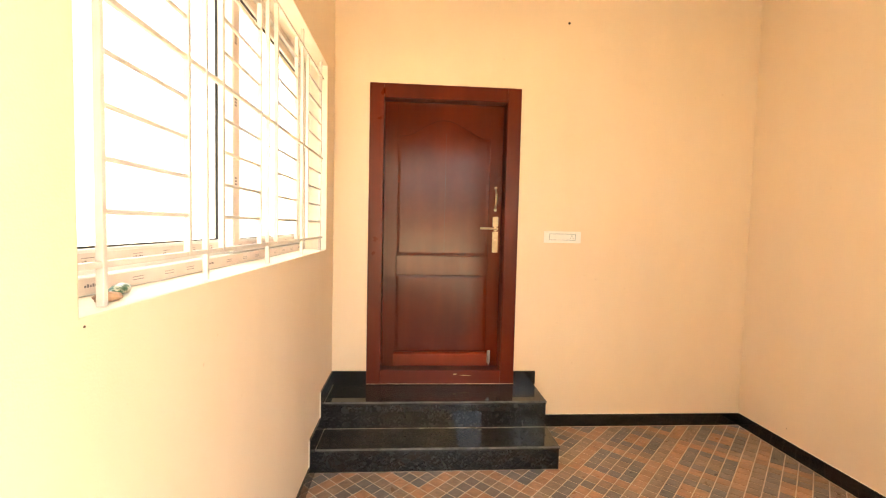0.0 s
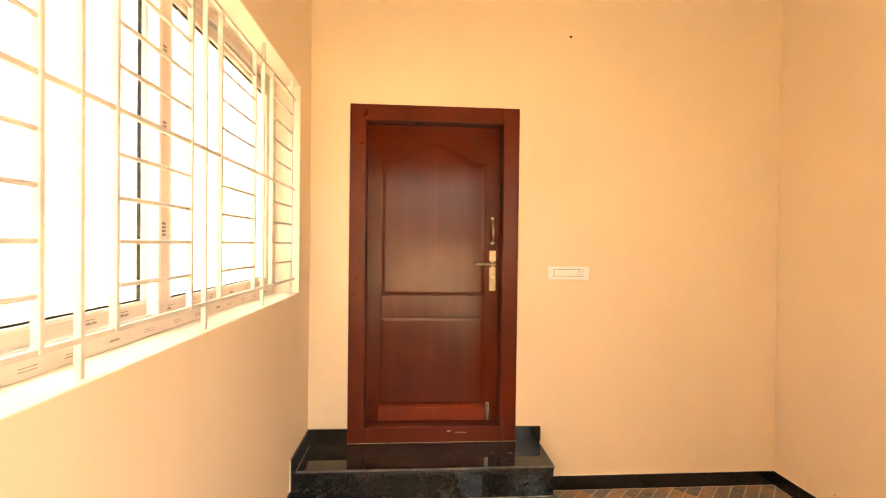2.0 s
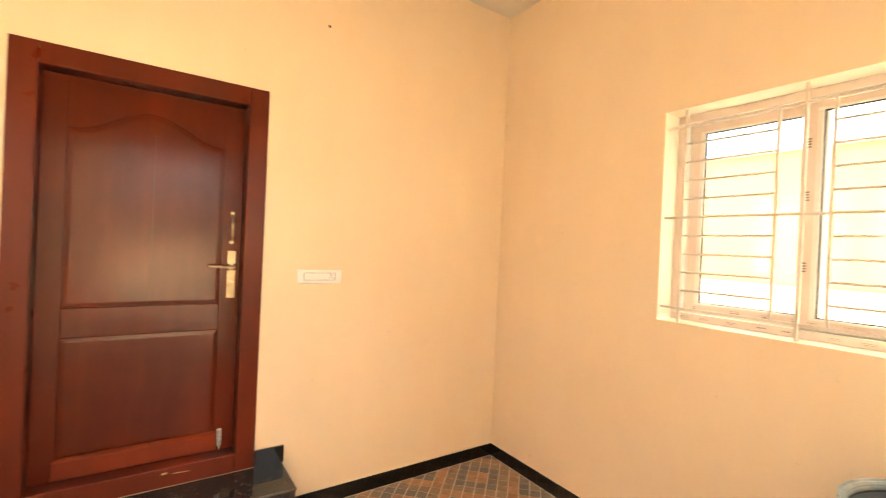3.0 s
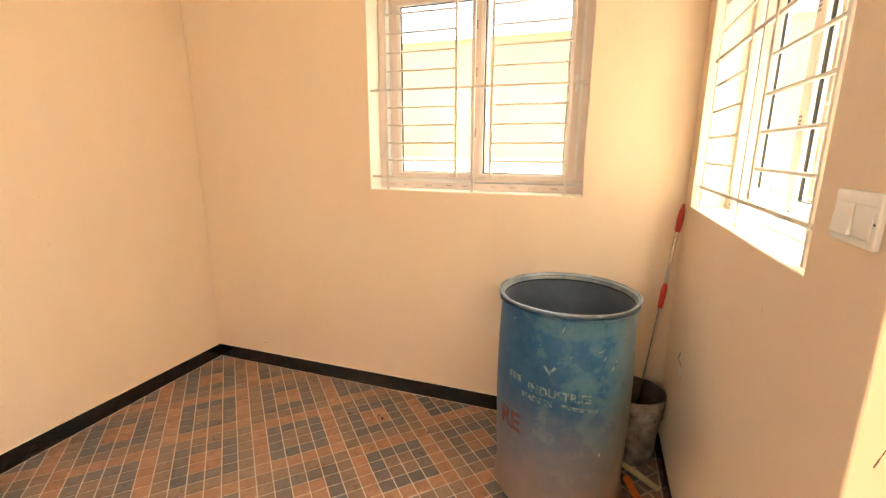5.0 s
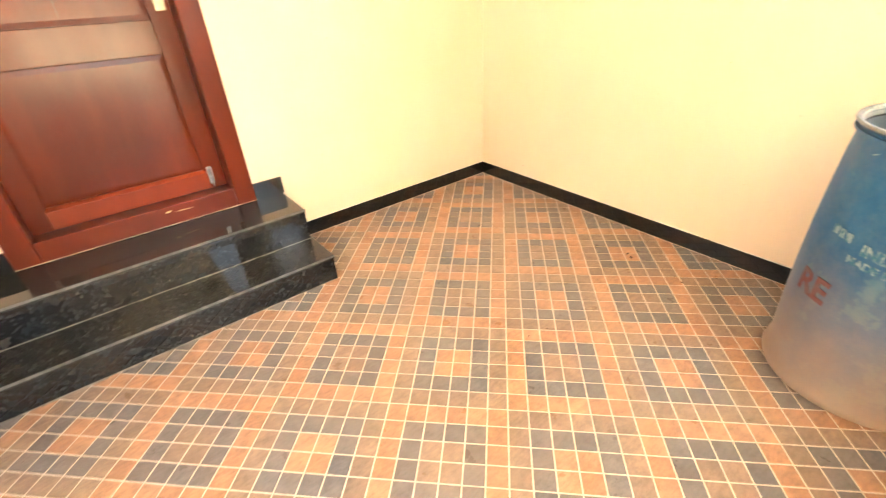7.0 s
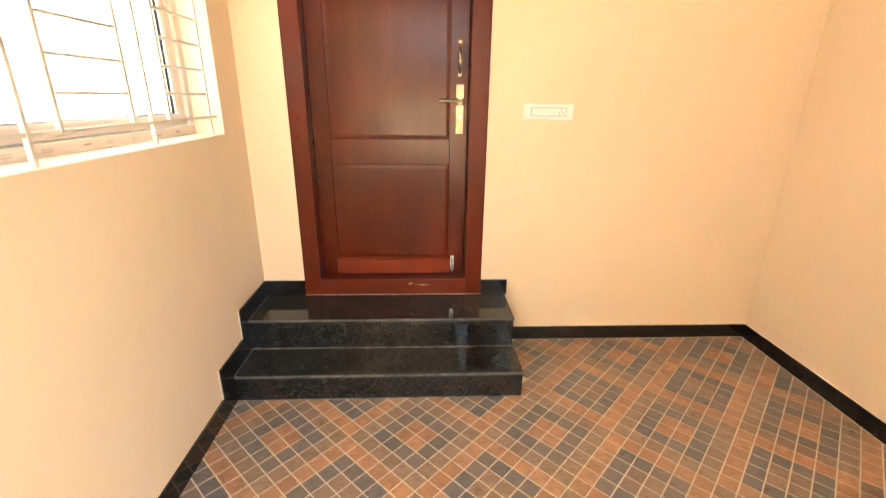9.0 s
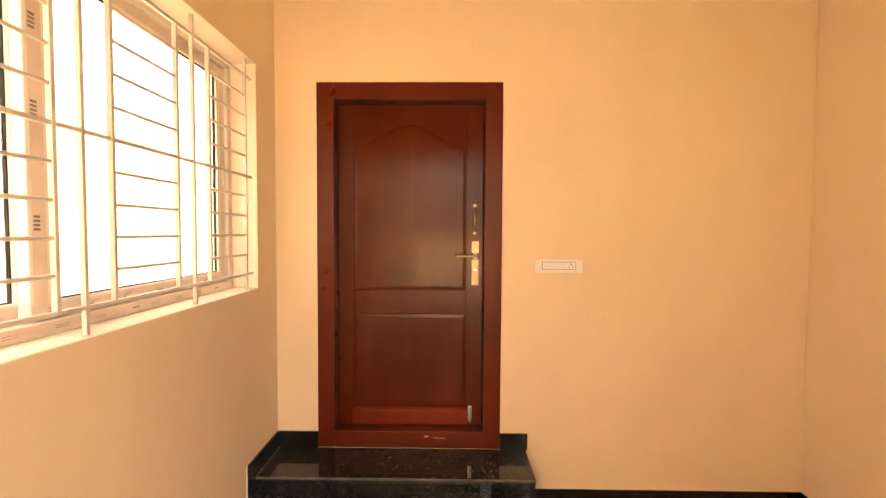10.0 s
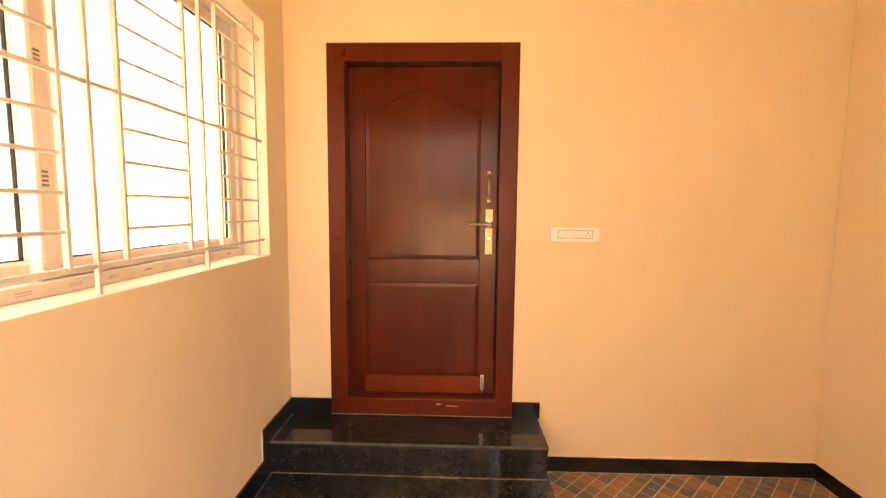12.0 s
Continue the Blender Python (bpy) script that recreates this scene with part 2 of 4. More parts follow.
STICK = two_tone("pale_stick", (0.48, 0.36, 0.16), (0.62, 0.50, 0.26), 10.0, 0.6, stretch=(1, 1, 4))
BUCKET = two_tone("cement_stained_plastic", (0.10, 0.085, 0.075), (0.40, 0.36, 0.32), 13.0, 0.75, bs=0.6, bd=0.004, bscale=22.0)
BUCKET_IN = two_tone("bucket_inside", (0.05, 0.045, 0.04), (0.14, 0.12, 0.10), 9.0, 0.8)
LETTER = two_tone("faded_white_print", (0.03, 0.13, 0.19), (0.26, 0.32, 0.33), 46.0, 0.6, bs=0, lo=0.40, hi=0.58)
LETTER_RED = two_tone("faded_red_paint", (0.16, 0.030, 0.028), (0.14, 0.10, 0.10), 30.0, 0.6, bs=0)
DIRT = two_tone("dry_crumb", (0.05, 0.03, 0.02), (0.12, 0.07, 0.04), 40.0, 0.9)
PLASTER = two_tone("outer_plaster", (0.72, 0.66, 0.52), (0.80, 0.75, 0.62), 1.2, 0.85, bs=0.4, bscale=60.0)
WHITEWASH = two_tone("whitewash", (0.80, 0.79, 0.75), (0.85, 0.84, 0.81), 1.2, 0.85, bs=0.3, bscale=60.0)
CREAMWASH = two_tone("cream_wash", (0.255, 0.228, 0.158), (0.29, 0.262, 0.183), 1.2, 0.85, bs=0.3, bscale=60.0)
EARTH = two_tone("sandy_ground", (0.30, 0.22, 0.15), (0.42, 0.33, 0.23), 1.0, 0.95, bs=0.5, bd=0.02, bscale=8.0)
PACKET = two_tone("green_wrapper", (0.03, 0.12, 0.05), (0.55, 0.55, 0.42), 45.0, 0.3, bs=0.5, lo=0.45, hi=0.55)
JUTE = two_tone("brown_wrapper", (0.30, 0.17, 0.10), (0.50, 0.32, 0.2), 30.0, 0.6, bs=0.5)

GLASS, gn, gl, gb = mat("window_glass", 0.0)
gb.inputs["Transmission Weight"].default_value = 1.0
gb.inputs["IOR"].default_value = 1.45
gb.inputs["Base Color"].default_value = (0.97, 0.985, 0.975, 1)


# ---- mesh helpers ----
def smooth(me, angle=35):
    me.polygons.foreach_set("use_smooth", [True] * len(me.polygons))
    me.set_sharp_from_angle(angle=radians(angle))


def part(name, bm, material, parent=None, label="", bevel=0.0, soft=False, pose_=None):
    """Links a bmesh as one mesh object under a thing or a part."""
    bmesh.ops.recalc_face_normals(bm, faces=bm.faces)
    me = bpy.data.meshes.new(name)
    bm.to_mesh(me)
    bm.free()
    for m in material if isinstance(material, (list, tuple)) else [material]:
        me.materials.append(m)
    if soft:
        smooth(me)
    ob = new(name, me)
    if parent is not None:
        ob.parent = parent
    if pose_ is not None:
        ob.matrix_basis = pose_
    if bevel:
        b = ob.modifiers.new("edges", "BEVEL")
        b.width, b.segments, b.limit_method, b.angle_limit = bevel, 2, "ANGLE", radians(40)
    if label:
        ob["label"] = label
    return ob


def thing(name, label, category, at=(0, 0, 0), group="", kind="", turn=0.0):
    e = new(name)
    e.empty_display_size = 0.1
    e.matrix_basis = pose(*at, 0, 0, turn)
    return tagged(e, label, category, group, kind)


def box(bm, lo, hi):
    x0, y0, z0 = lo
    x1, y1, z1 = hi
    v = [bm.verts.new(p) for p in ((x0, y0, z0), (x1, y0, z0), (x1, y1, z0), (x0, y1, z0), (x0, y0, z1), (x1, y0, z1), (x1, y1, z1), (x0, y1, z1))]
    for f in ((0, 3, 2, 1), (4, 5, 6, 7), (0, 1, 5, 4), (1, 2, 6, 5), (2, 3, 7, 6), (3, 0, 4, 7)):
        bm.faces.new([v[i] for i in f])
    return bm


def boxes(*pairs):
    bm = bmesh.new()
    for lo, hi in pairs:
        box(bm, lo, hi)
    return bm


def prism(bm, pts, d0, d1, axes=(0, 2, 1)):
    """A flat outline pushed from depth d0 to d1; axes: where the outline's u, v and the depth go."""
    rows = []
    for d in (d0, d1):
        row = []
        for u, v in pts:
            p = [0, 0, 0]
            p[axes[0]], p[axes[1]], p[axes[2]] = u, v, d
            row.append(bm.verts.new(p))
        rows.append(row)
    n = len(pts)
    bm.faces.new(rows[0][::-1])
    bm.faces.new(rows[1])
    for i in range(n):
        bm.faces.new((rows[0][i], rows[0][(i + 1) % n], rows[1][(i + 1) % n], rows[1][i]))
    return bm


def lathe(profile, n=48, wobble=0.0, bm=None):
    bm = bm or bmesh.new()
    rings = []
    for r, z in profile:
        if r < 1e-6:
            rings.append([bm.verts.new((0, 0, z))])
        else:
            rings.append([bm.verts.new(((r + wobble * math.sin(3 * a + 9 * z)) * math.cos(a), (r + wobble * math.sin(2 * a + 1)) * math.sin(a), z)) for a in (2 * math.pi * i / n for i in range(n))])
    for a, b in zip(rings, rings[1:]):
        for i in range(n):
            j = (i + 1) % n
            q = [a[i % len(a)], a[j % len(a)], b[j % len(b)], b[i % len(b)]]
            q = [v for k, v in enumerate(q) if v not in q[:k]]
            if len(q) > 2:
                bm.faces.new(q)
    return bm


def rod(bm, a, b, r, n=10, r2=None):
    a, b = Vector(a), Vector(b)
    rot = (b - a).to_track_quat("Z", "Y").to_matrix()
    r2 = r if r2 is None else r2
    rows = [[bm.verts.new(p + rot @ Vector((q * math.cos(t), q * math.sin(t), 0))) for t in (2 * math.pi * i / n for i in range(n))] for p, q in ((a, r), (b, r2))]
    for i in range(n):
        bm.faces.new((rows[0][i], rows[0][(i + 1) % n], rows[1][(i + 1) % n], rows[1][i]))
    bm.faces.new(rows[0][::-1])
    bm.faces.new(rows[1])
    return bm


def wall(name, to_world, us, vs, holes, thick, label, material=PAINT):
    """A wall of real thickness with openings: to_world(u, v, d), d from the room's face outwards."""
    bm = bmesh.new()
    us, vs = sorted(us), sorted(vs)
    verts = {}

    def vert(i, j, d):
        if (i, j, d) not in verts:
            verts[i, j, d] = bm.verts.new(to_world(us[i], vs[j], d))
        return verts[i, j, d]

    def solid(i, j):
        if not (0 <= i < len(us) - 1 and 0 <= j < len(vs) - 1):
            return False
        u, v = (us[i] + us[i + 1]) / 2, (vs[j] + vs[j + 1]) / 2
        return not any(a < u < b and c < v < d for a, b, c, d in holes)

    for i in range(len(us) - 1):
        for j in range(len(vs) - 1):
            if not solid(i, j):
                continue
            for d in (0, thick):
                bm.faces.new([vert(i, j, d), vert(i + 1, j, d), vert(i + 1, j + 1, d), vert(i, j + 1, d)])
            for (di, dj), (p, q) in {(-1, 0): ((i, j), (i, j + 1)), (1, 0): ((i + 1, j), (i + 1, j + 1)), (0, -1): ((i, j), (i + 1, j)), (0, 1): ((i, j + 1), (i + 1, j + 1))}.items():
                if not solid(i + di, j + dj):
                    lined = 0 <= i + di < len(us) - 1 and 0 <= j + dj < len(vs) - 1 and holes[0][0] <= us[i + di] < holes[0][1]
                    bm.faces.new([vert(*p, 0), vert(*q, 0), vert(*q, thick), vert(*p, thick)]).material_index = int(lined)
    ob = part(name, bm, [material, LIT_REVEAL_PUTTY], bevel=0.004)
    return tagged(ob, label, "wall", kind="structure")


# ---- shell ----
WL = (0.845, 2.958, SILL, HEAD)            # window in the left wall: y0, y1, z0, z1
WR = (0.700, 1.890, 1.284, 2.404)          # window in the right wall
WB = (1.168, 2.345, 1.272, 2.45)           # window in the entry wall: x0, x1, z0, z1
DOOR = (-0.377, 0.695, 0.325, 2.457)

wall("wall_door", lambda u, v, d: (u, YD + d, v), [XL, DOOR[0], DOOR[1], XR], [-0.15, DOOR[2], DOOR[3], CEIL], [DOOR], TH, "peach painted plaster wall with the wooden door")
wall("wall_window_side", lambda u, v, d: (XL - d, u, v), [YB - TH - PORCH, WL[0], WL[1], YD + TH], [-0.15, WL[2], WL[3], CEIL], [WL], TH, "peach painted plaster wall with the long grilled window")
wall("wall_drum_side", lambda u, v, d: (XR + d, u, v), [YB - TH, WR[0], WR[1], YD + TH], [-0.15, WR[2], WR[3], CEIL], [WR], TH, "peach painted plaster wall behind the blue drum")
wall("wall_entry", lambda u, v, d: (u, YB - d, v), [XL, XE, WB[0], WB[1], XR], [-0.15, 0.0, WB[2], LINTEL, CEIL], [WB, (XL, XE, 0.0, LINTEL)], TH, "peach painted plaster wall beside the open entry")

tagged(part("ceiling", boxes(((XL - TH, YB - TH, CEIL), (XR + TH, YD + TH, CEIL + 0.15)), ((XL - TH, YB - TH - PORCH, CEIL), (XE + 0.1, YB - TH, CEIL + 0.15))), WHITE_CEIL), "plain off-white plastered ceiling slab", "ceiling", kind="structure")
tagged(part("ground", boxes(((-400, -400, -0.45), (400, 400, -0.35))), EARTH), "sandy open ground around the house", "ground", kind="structure")
tagged(part("yard", boxes(((-3.4, -7.0, -0.35), (4.3, YB - TH, -0.004))), CEMENT), "grey cement yard outside the entry", "yard", kind="structure")
tagged(part("plinth", boxes(((XL - TH, YB - TH, -0.35), (XR + TH, YD + TH, -0.15))), PLASTER), "plastered plinth under the room", "plinth", kind="structure")
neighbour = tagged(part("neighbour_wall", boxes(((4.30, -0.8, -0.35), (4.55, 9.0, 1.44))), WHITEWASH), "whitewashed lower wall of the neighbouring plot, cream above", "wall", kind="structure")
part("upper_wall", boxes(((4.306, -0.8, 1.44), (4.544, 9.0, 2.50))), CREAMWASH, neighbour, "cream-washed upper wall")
rows = bmesh.new()
for k in range(70):
    y = -0.75 + k * 0.139
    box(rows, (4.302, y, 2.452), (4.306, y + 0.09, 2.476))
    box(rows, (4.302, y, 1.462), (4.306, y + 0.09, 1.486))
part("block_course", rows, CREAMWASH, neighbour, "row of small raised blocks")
part("coping", boxes(((4.28, -0.8, 2.50), (4.57, 9.0, 2.53))), WHITEWASH, neighbour)
# Added backdrop: hides the horizon so the long window shows plain white.
tagged(part("backdrop_wall", boxes(((-3.6, -6.0, -0.35), (-3.4, 26.0, 3.0))), WHITEWASH), "plain whitewashed wall added to fill the long window's view with white", "wall", kind="structure")
floor = tagged(part("floor", boxes(((XL, YB - TH, -0.15), (XR, YD, -0.003))), GROUT), "pale grouted floor of small square slate-look tiles", "floor", kind="structure")


# ---- skirting ----
def baseboard(name, lo, hi):
    return tagged(part(name, boxes((lo, hi)), SKIRT, bevel=0.0015), "polished black granite skirting", "skirting", kind="structure")


S = 0.012
ST1, ST2 = (2.620, 0.145, 0.858), (2.875, 0.323, 0.848)      # step fronts: y, top z, end x
baseboard("baseboard", (ST2[2] - 0.012, YD - S, 0), (XR, YD, 0.092))
baseboard("baseboard", (XR - S, YB, 0), (XR, YD - S, 0.092))
baseboard("baseboard", (XE, YB, 0), (XR - S, YB + S, 0.092))
baseboard("baseboard", (XL, YD - S, ST2[1]), (DOOR[0], YD, 0.420))
baseboard("baseboard", (DOOR[1], YD - S, ST2[1]), (ST2[2] + 0.008, YD, 0.420))
outline = [(YB - TH, 0.0), (YD - S, 0.0), (YD - S, 0.420), (2.800, 0.420), (2.800, 0.255), (2.510, 0.255), (2.510, 0.100), (YB - TH, 0.100)]
tagged(part("baseboard", prism(bmesh.new(), outline, XL, XL + S, (1, 2, 0)), SKIRT, bevel=0.0015), "polished black granite skirting stepped up beside the stairs", "skirting", kind="structure")

J = 0.004
for lo, hi in (((ST2[2] - 0.012, YD - S - J, -0.002), (XR - S, YD - S, 0.0016)), ((XR - S - J, YB + S, -0.002), (XR - S, YD - S - J, 0.0016)), ((XE, YB + S, -0.002), (XR - S - J, YB + S + J, 0.0016))):
    tagged(part("joint_line", boxes((lo, hi)), GROUT), "pale cement joint between skirting and tiles", "joint", kind="structure")
for lo, hi in (((ST2[2], YD - 0.006, 0.092), (XR, YD, 0.0945)), ((XR - 0.006, YB, 0.092), (XR, YD - 0.006, 0.0945))):
    tagged(part("joint_line", boxes((lo, hi)), LIT_REVEAL_PUTTY), "pale putty line along the top of the skirting", "joint", kind="structure")

for y, z0, z1 in ((2.510, 0.102, 0.257), (2.800, 0.257, 0.422)):
    tagged(part("joint_line", boxes(((XL, y - 0.009, z0), (XL + 0.006, y - 0.0005, z1))), LIT_REVEAL_PUTTY, bevel=0.001), "pale putty line beside the stepped skirting", "joint", kind="structure")

# ---- two granite steps ----
steps = thing("entrance_steps", "two polished black granite steps up to the wooden door", "steps", (0, YD, 0), kind="structure")


def step(y, z0, z1, x1):
    x0 = XL + S
    part("riser", boxes(((x0, y - YD + 0.005, z0), (x1 - 0.004, -0.0, z1 - 0.02))), GRANITE, steps, bevel=0.0015)
    part("tread", boxes(((x0, y - YD, z1 - 0.02), (x1, -0.0, z1))), TREAD, steps, "polished black granite with a film of dust", bevel=0.005)
    part("nosing", boxes(((x0, y - YD - 0.0008, z1 - 0.011), (x1, y - YD + 0.0045, z1 + 0.0006))), NOSING, steps, "worn grey front edge with its highlight painted in", bevel=0.002)
    part("joint_line", boxes(((x0 + 0.0005, y - YD + 0.006, z1), (x0 + 0.0028, -0.013, z1 + 0.0010))), DUSTY, steps, "pale joint against the skirting")
    part("joint_line", boxes(((x0, y - YD + 0.002, z0 + 0.0002), (x1 - 0.004, y - YD + 0.005, z0 + 0.0028))), DUSTY, steps, "pale cement joint under the riser")
    smear = random.Random(int(x1 * 1000))
    part("cement_smear", boxes(*[((u, y - YD - 0.002 - smear.random() * 0.004, z0 + 0.0003), (u + smear.uniform(0.03, 0.11), y - YD + 0.003, z0 + smear.uniform(0.0015, 0.004))) for u in (x0 + 0.05 + k * 0.14 for k in range(9)) if smear.random() < 0.7]), DUSTY, steps, "pale crusts of cement along the joint")


step(ST1[0], 0.0, ST1[1], ST1[2])
step(ST2[0], ST1[1], ST2[1], ST2[2])


# ---- the door ----
def entrance_door():
    d = thing("entrance_door", "closed dark red-brown polished wooden panel door", "door", (DOOR[0], YD, DOOR[2]), kind="structure")
    w, h = DOOR[1] - DOOR[0], DOOR[3] - DOOR[2]
    fw, sill = 0.100, 0.100
    f = boxes(((0, -0.006, 0), (fw, 0.130, h)), ((w - fw, -0.006, 0), (w, 0.130, h)), ((fw, -0.006, h - fw), (w - fw, 0.130, h)), ((fw, -0.006, 0), (w - fw, 0.130, sill)))
    frame_ = part("door_frame", f, WOOD_FRAME, d, "polished red-brown hardwood frame", bevel=0.004)
    # Unseen strips added behind the leaf, so no daylight leaks through its gap.
    part("gap_blocker", boxes(((fw, 0.123, sill), (fw + 0.03, 0.130, h - fw)), ((w - fw - 0.03, 0.123, sill), (w - fw, 0.130, h - fw)), ((fw + 0.03, 0.123, h - fw - 0.03), (w - fw - 0.03, 0.130, h - fw))), WOOD_FRAME, frame_)
    x0, x1, z0, z1 = fw + 0.002, w - fw - 0.006, sill + 0.002, h - fw - 0.003
    y0, y1 = 0.086, 0.122
    leaf = part("door_leaf", boxes(((x0, y0 + 0.014, z0), (x1, y1, z1))), WOOD, d, bevel=0.002)
    # raised stiles and rails
    px0, px1 = x0 + 0.094, x1 - 0.094
    lo0, lo1, up0, up1, arch = 0.208, 0.782, 0.925, 1.790, 0.120
    part("stile", boxes(((x0, y0, z0), (px0, y0 + 0.016, z1))), WOOD, leaf, bevel=0.0012)
    part("stile", boxes(((px1, y0, z0), (x1, y0 + 0.016, z1))), WOOD, leaf, bevel=0.0012)
    part("rail", boxes(((px0, y0, z0), (px1, y0 + 0.016, lo0 - 0.090))), WOOD, leaf, bevel=0.002)
    part("weather_bar", prism(bmesh.new(), [(y0 - 0.010, lo0 - 0.100), (y0 - 0.010, lo0 - 0.015), (y0 + 0.006, lo0), (y0 + 0.018, lo0), (y0 + 0.018, lo0 - 0.100)], px0 - 0.01, px1 + 0.01, (1, 2, 0)), WOOD_LIGHT, leaf, "raised lighter bottom rail", bevel=0.002)
    part("rail", boxes(((px0, y0, lo1), (px1, y0 + 0.016, up0))), WOOD, leaf, bevel=0.0025)

    def arch_pts(a, b, base, rise, n=24):
        pts = []
        for i in range(n + 1):
            s = i / n
            u = abs(2 * s - 1)
            if u > 0.86:
                z = 0.0
            else:
                z = rise * (0.5 + 0.5 * math.cos(math.pi * u / 0.86)) ** 0.8
            pts.append((a + (b - a) * s, base + z))
        return pts

    top = arch_pts(px0, px1, up1, arch)
    part("rail", prism(bmesh.new(), top + [(px1, z1), (px0, z1)], y0, y0 + 0.016), WOOD, leaf, bevel=0.0010)

    def panel(out, inn):
        """A fielded panel: a sloped margin rising to a flat field."""
        bm_ = bmesh.new()
        rows = [[bm_.verts.new((u, y, v)) for u, v in ring] for ring, y in ((out, y0 + 0.0034), (inn, y0 + 0.0016))]
        n = len(out)
        for i in range(n):
            bm_.faces.new((rows[0][i], rows[0][(i + 1) % n], rows[1][(i + 1) % n], rows[1][i]))
        bm_.faces.new(rows[1])
        bm_.faces.new([bm_.verts.new((v.co.x, y0 + 0.0145, v.co.z)) for v in rows[0]][::-1])
        part("panel", bm_, WOOD, leaf)

    g, q = 0.003, 0.024
    panel([(px0 + g, lo0 + g), (px1 - g, lo0 + g), (px1 - g, lo1 - g), (px0 + g, lo1 - g)], [(px0 + q, lo0 + q), (px1 - q, lo0 + q), (px1 - q, lo1 - q), (px0 + q, lo1 - q)])
    o = [(px0 + g, up0 + g), (px1 - g, up0 + g)] + arch_pts(px0 + g, px1 - g, up1 - g, arch)[::-1]
    i = [(px0 + q, up0 + q), (px1 - q, up0 + q)] + arch_pts(px0 + q, px1 - q, up1 - q, arch * 0.95)[::-1]
    panel(o, i)
    part("plank_joint", boxes(((px0 + 0.5 * (px1 - px0) + 0.012, y0 + 0.0011, up0 + 0.03), (px0 + 0.5 * (px1 - px0) + 0.0132, y0 + 0.0018, up1 + 0.02))), GASKET, leaf, "fine dark joint between two planks")
    # brass plate with lever, pull handle, tower bolt
    hx = x1 - 0.042
    plate = part("lock_plate", boxes(((hx - 0.021, y0 - 0.005, 0.958), (hx + 0.021, y0, 1.112)), ((hx - 0.021, y0 - 0.005, 1.150), (hx + 0.021, y0, 1.222)), ((hx - 0.010, y0 - 0.003, 1.115), (hx + 0.010, y0, 1.150))), BRASS, d, "antique brass lock plate", bevel=0.0015)
    part("keyhole", rod(bmesh.new(), (hx, y0 - 0.007, 1.050), (hx, y0 - 0.004, 1.050), 0.007, 16), CHROME, plate)
    bm_ = rod(bmesh.new(), (hx + 0.002, y0, 1.133), (hx + 0.002, y0 - 0.048, 1.133), 0.010, 16)
    rod(bm_, (hx + 0.012, y0 - 0.045, 1.133), (hx - 0.118, y0 - 0.045, 1.136), 0.009, 14, 0.0075)
    part("lever", bm_, BRASS, plate, "antique brass lever handle", soft=True)
    bm_ = bmesh.new()
    prev = None
    for k in range(9):
        s = k / 8
        p = (hx - 0.004, y0 - 0.004 - 0.030 * math.sin(math.pi * s), 1.278 + 0.148 * s)
        if prev:
            rod(bm_, prev, p, 0.0045 + 0.004 * math.sin(math.pi * (s - 0.06)), 10)
        prev = p
    rod(bm_, (hx - 0.004, y0 - 0.004, 1.272), (hx - 0.004, y0, 1.272), 0.011, 14)
    rod(bm_, (hx - 0.004, y0 - 0.004, 1.432), (hx - 0.004, y0, 1.432), 0.011, 14)
    part("pull_handle", bm_, BRASS, d, "antique brass bow handle", soft=True)
    bx = px1 + 0.026
    bolt = part("tower_bolt", boxes(((bx - 0.012, y0 - 0.004, 0.128), (bx + 0.012, y0, 0.222))), CHROME, d, "small chrome tower bolt", bevel=0.001)
    part("bolt_rod", rod(rod(bmesh.new(), (bx, y0 - 0.010, 0.112), (bx, y0 - 0.010, 0.215), 0.0055, 10), (bx, y0 - 0.01, 0.175), (bx, y0 - 0.028, 0.175), 0.004, 8), CHROME, bolt, soft=True)
    # chipped polish on the threshold
    chip = [(0.640 + 0.016 * c, 0.072 + 0.007 * s_) for c, s_ in ((-0.9, -0.2), (-0.4, 0.6), (0.2, 0.3), (0.5, 0.7), (0.9, 0.0), (0.3, -0.6), (-0.5, -0.7))]
    part("chip", prism(bmesh.new(), chip, -0.0072, -0.005), STICK, frame_, "pale bare-wood chip in the polish")
    part("chip", prism(bmesh.new(), [(0.672, 0.0635), (0.74, 0.060), (0.755, 0.0612), (0.70, 0.0655)], -0.0072, -0.005), STICK, frame_, "pale bare-wood chip in the polish")


entrance_door()


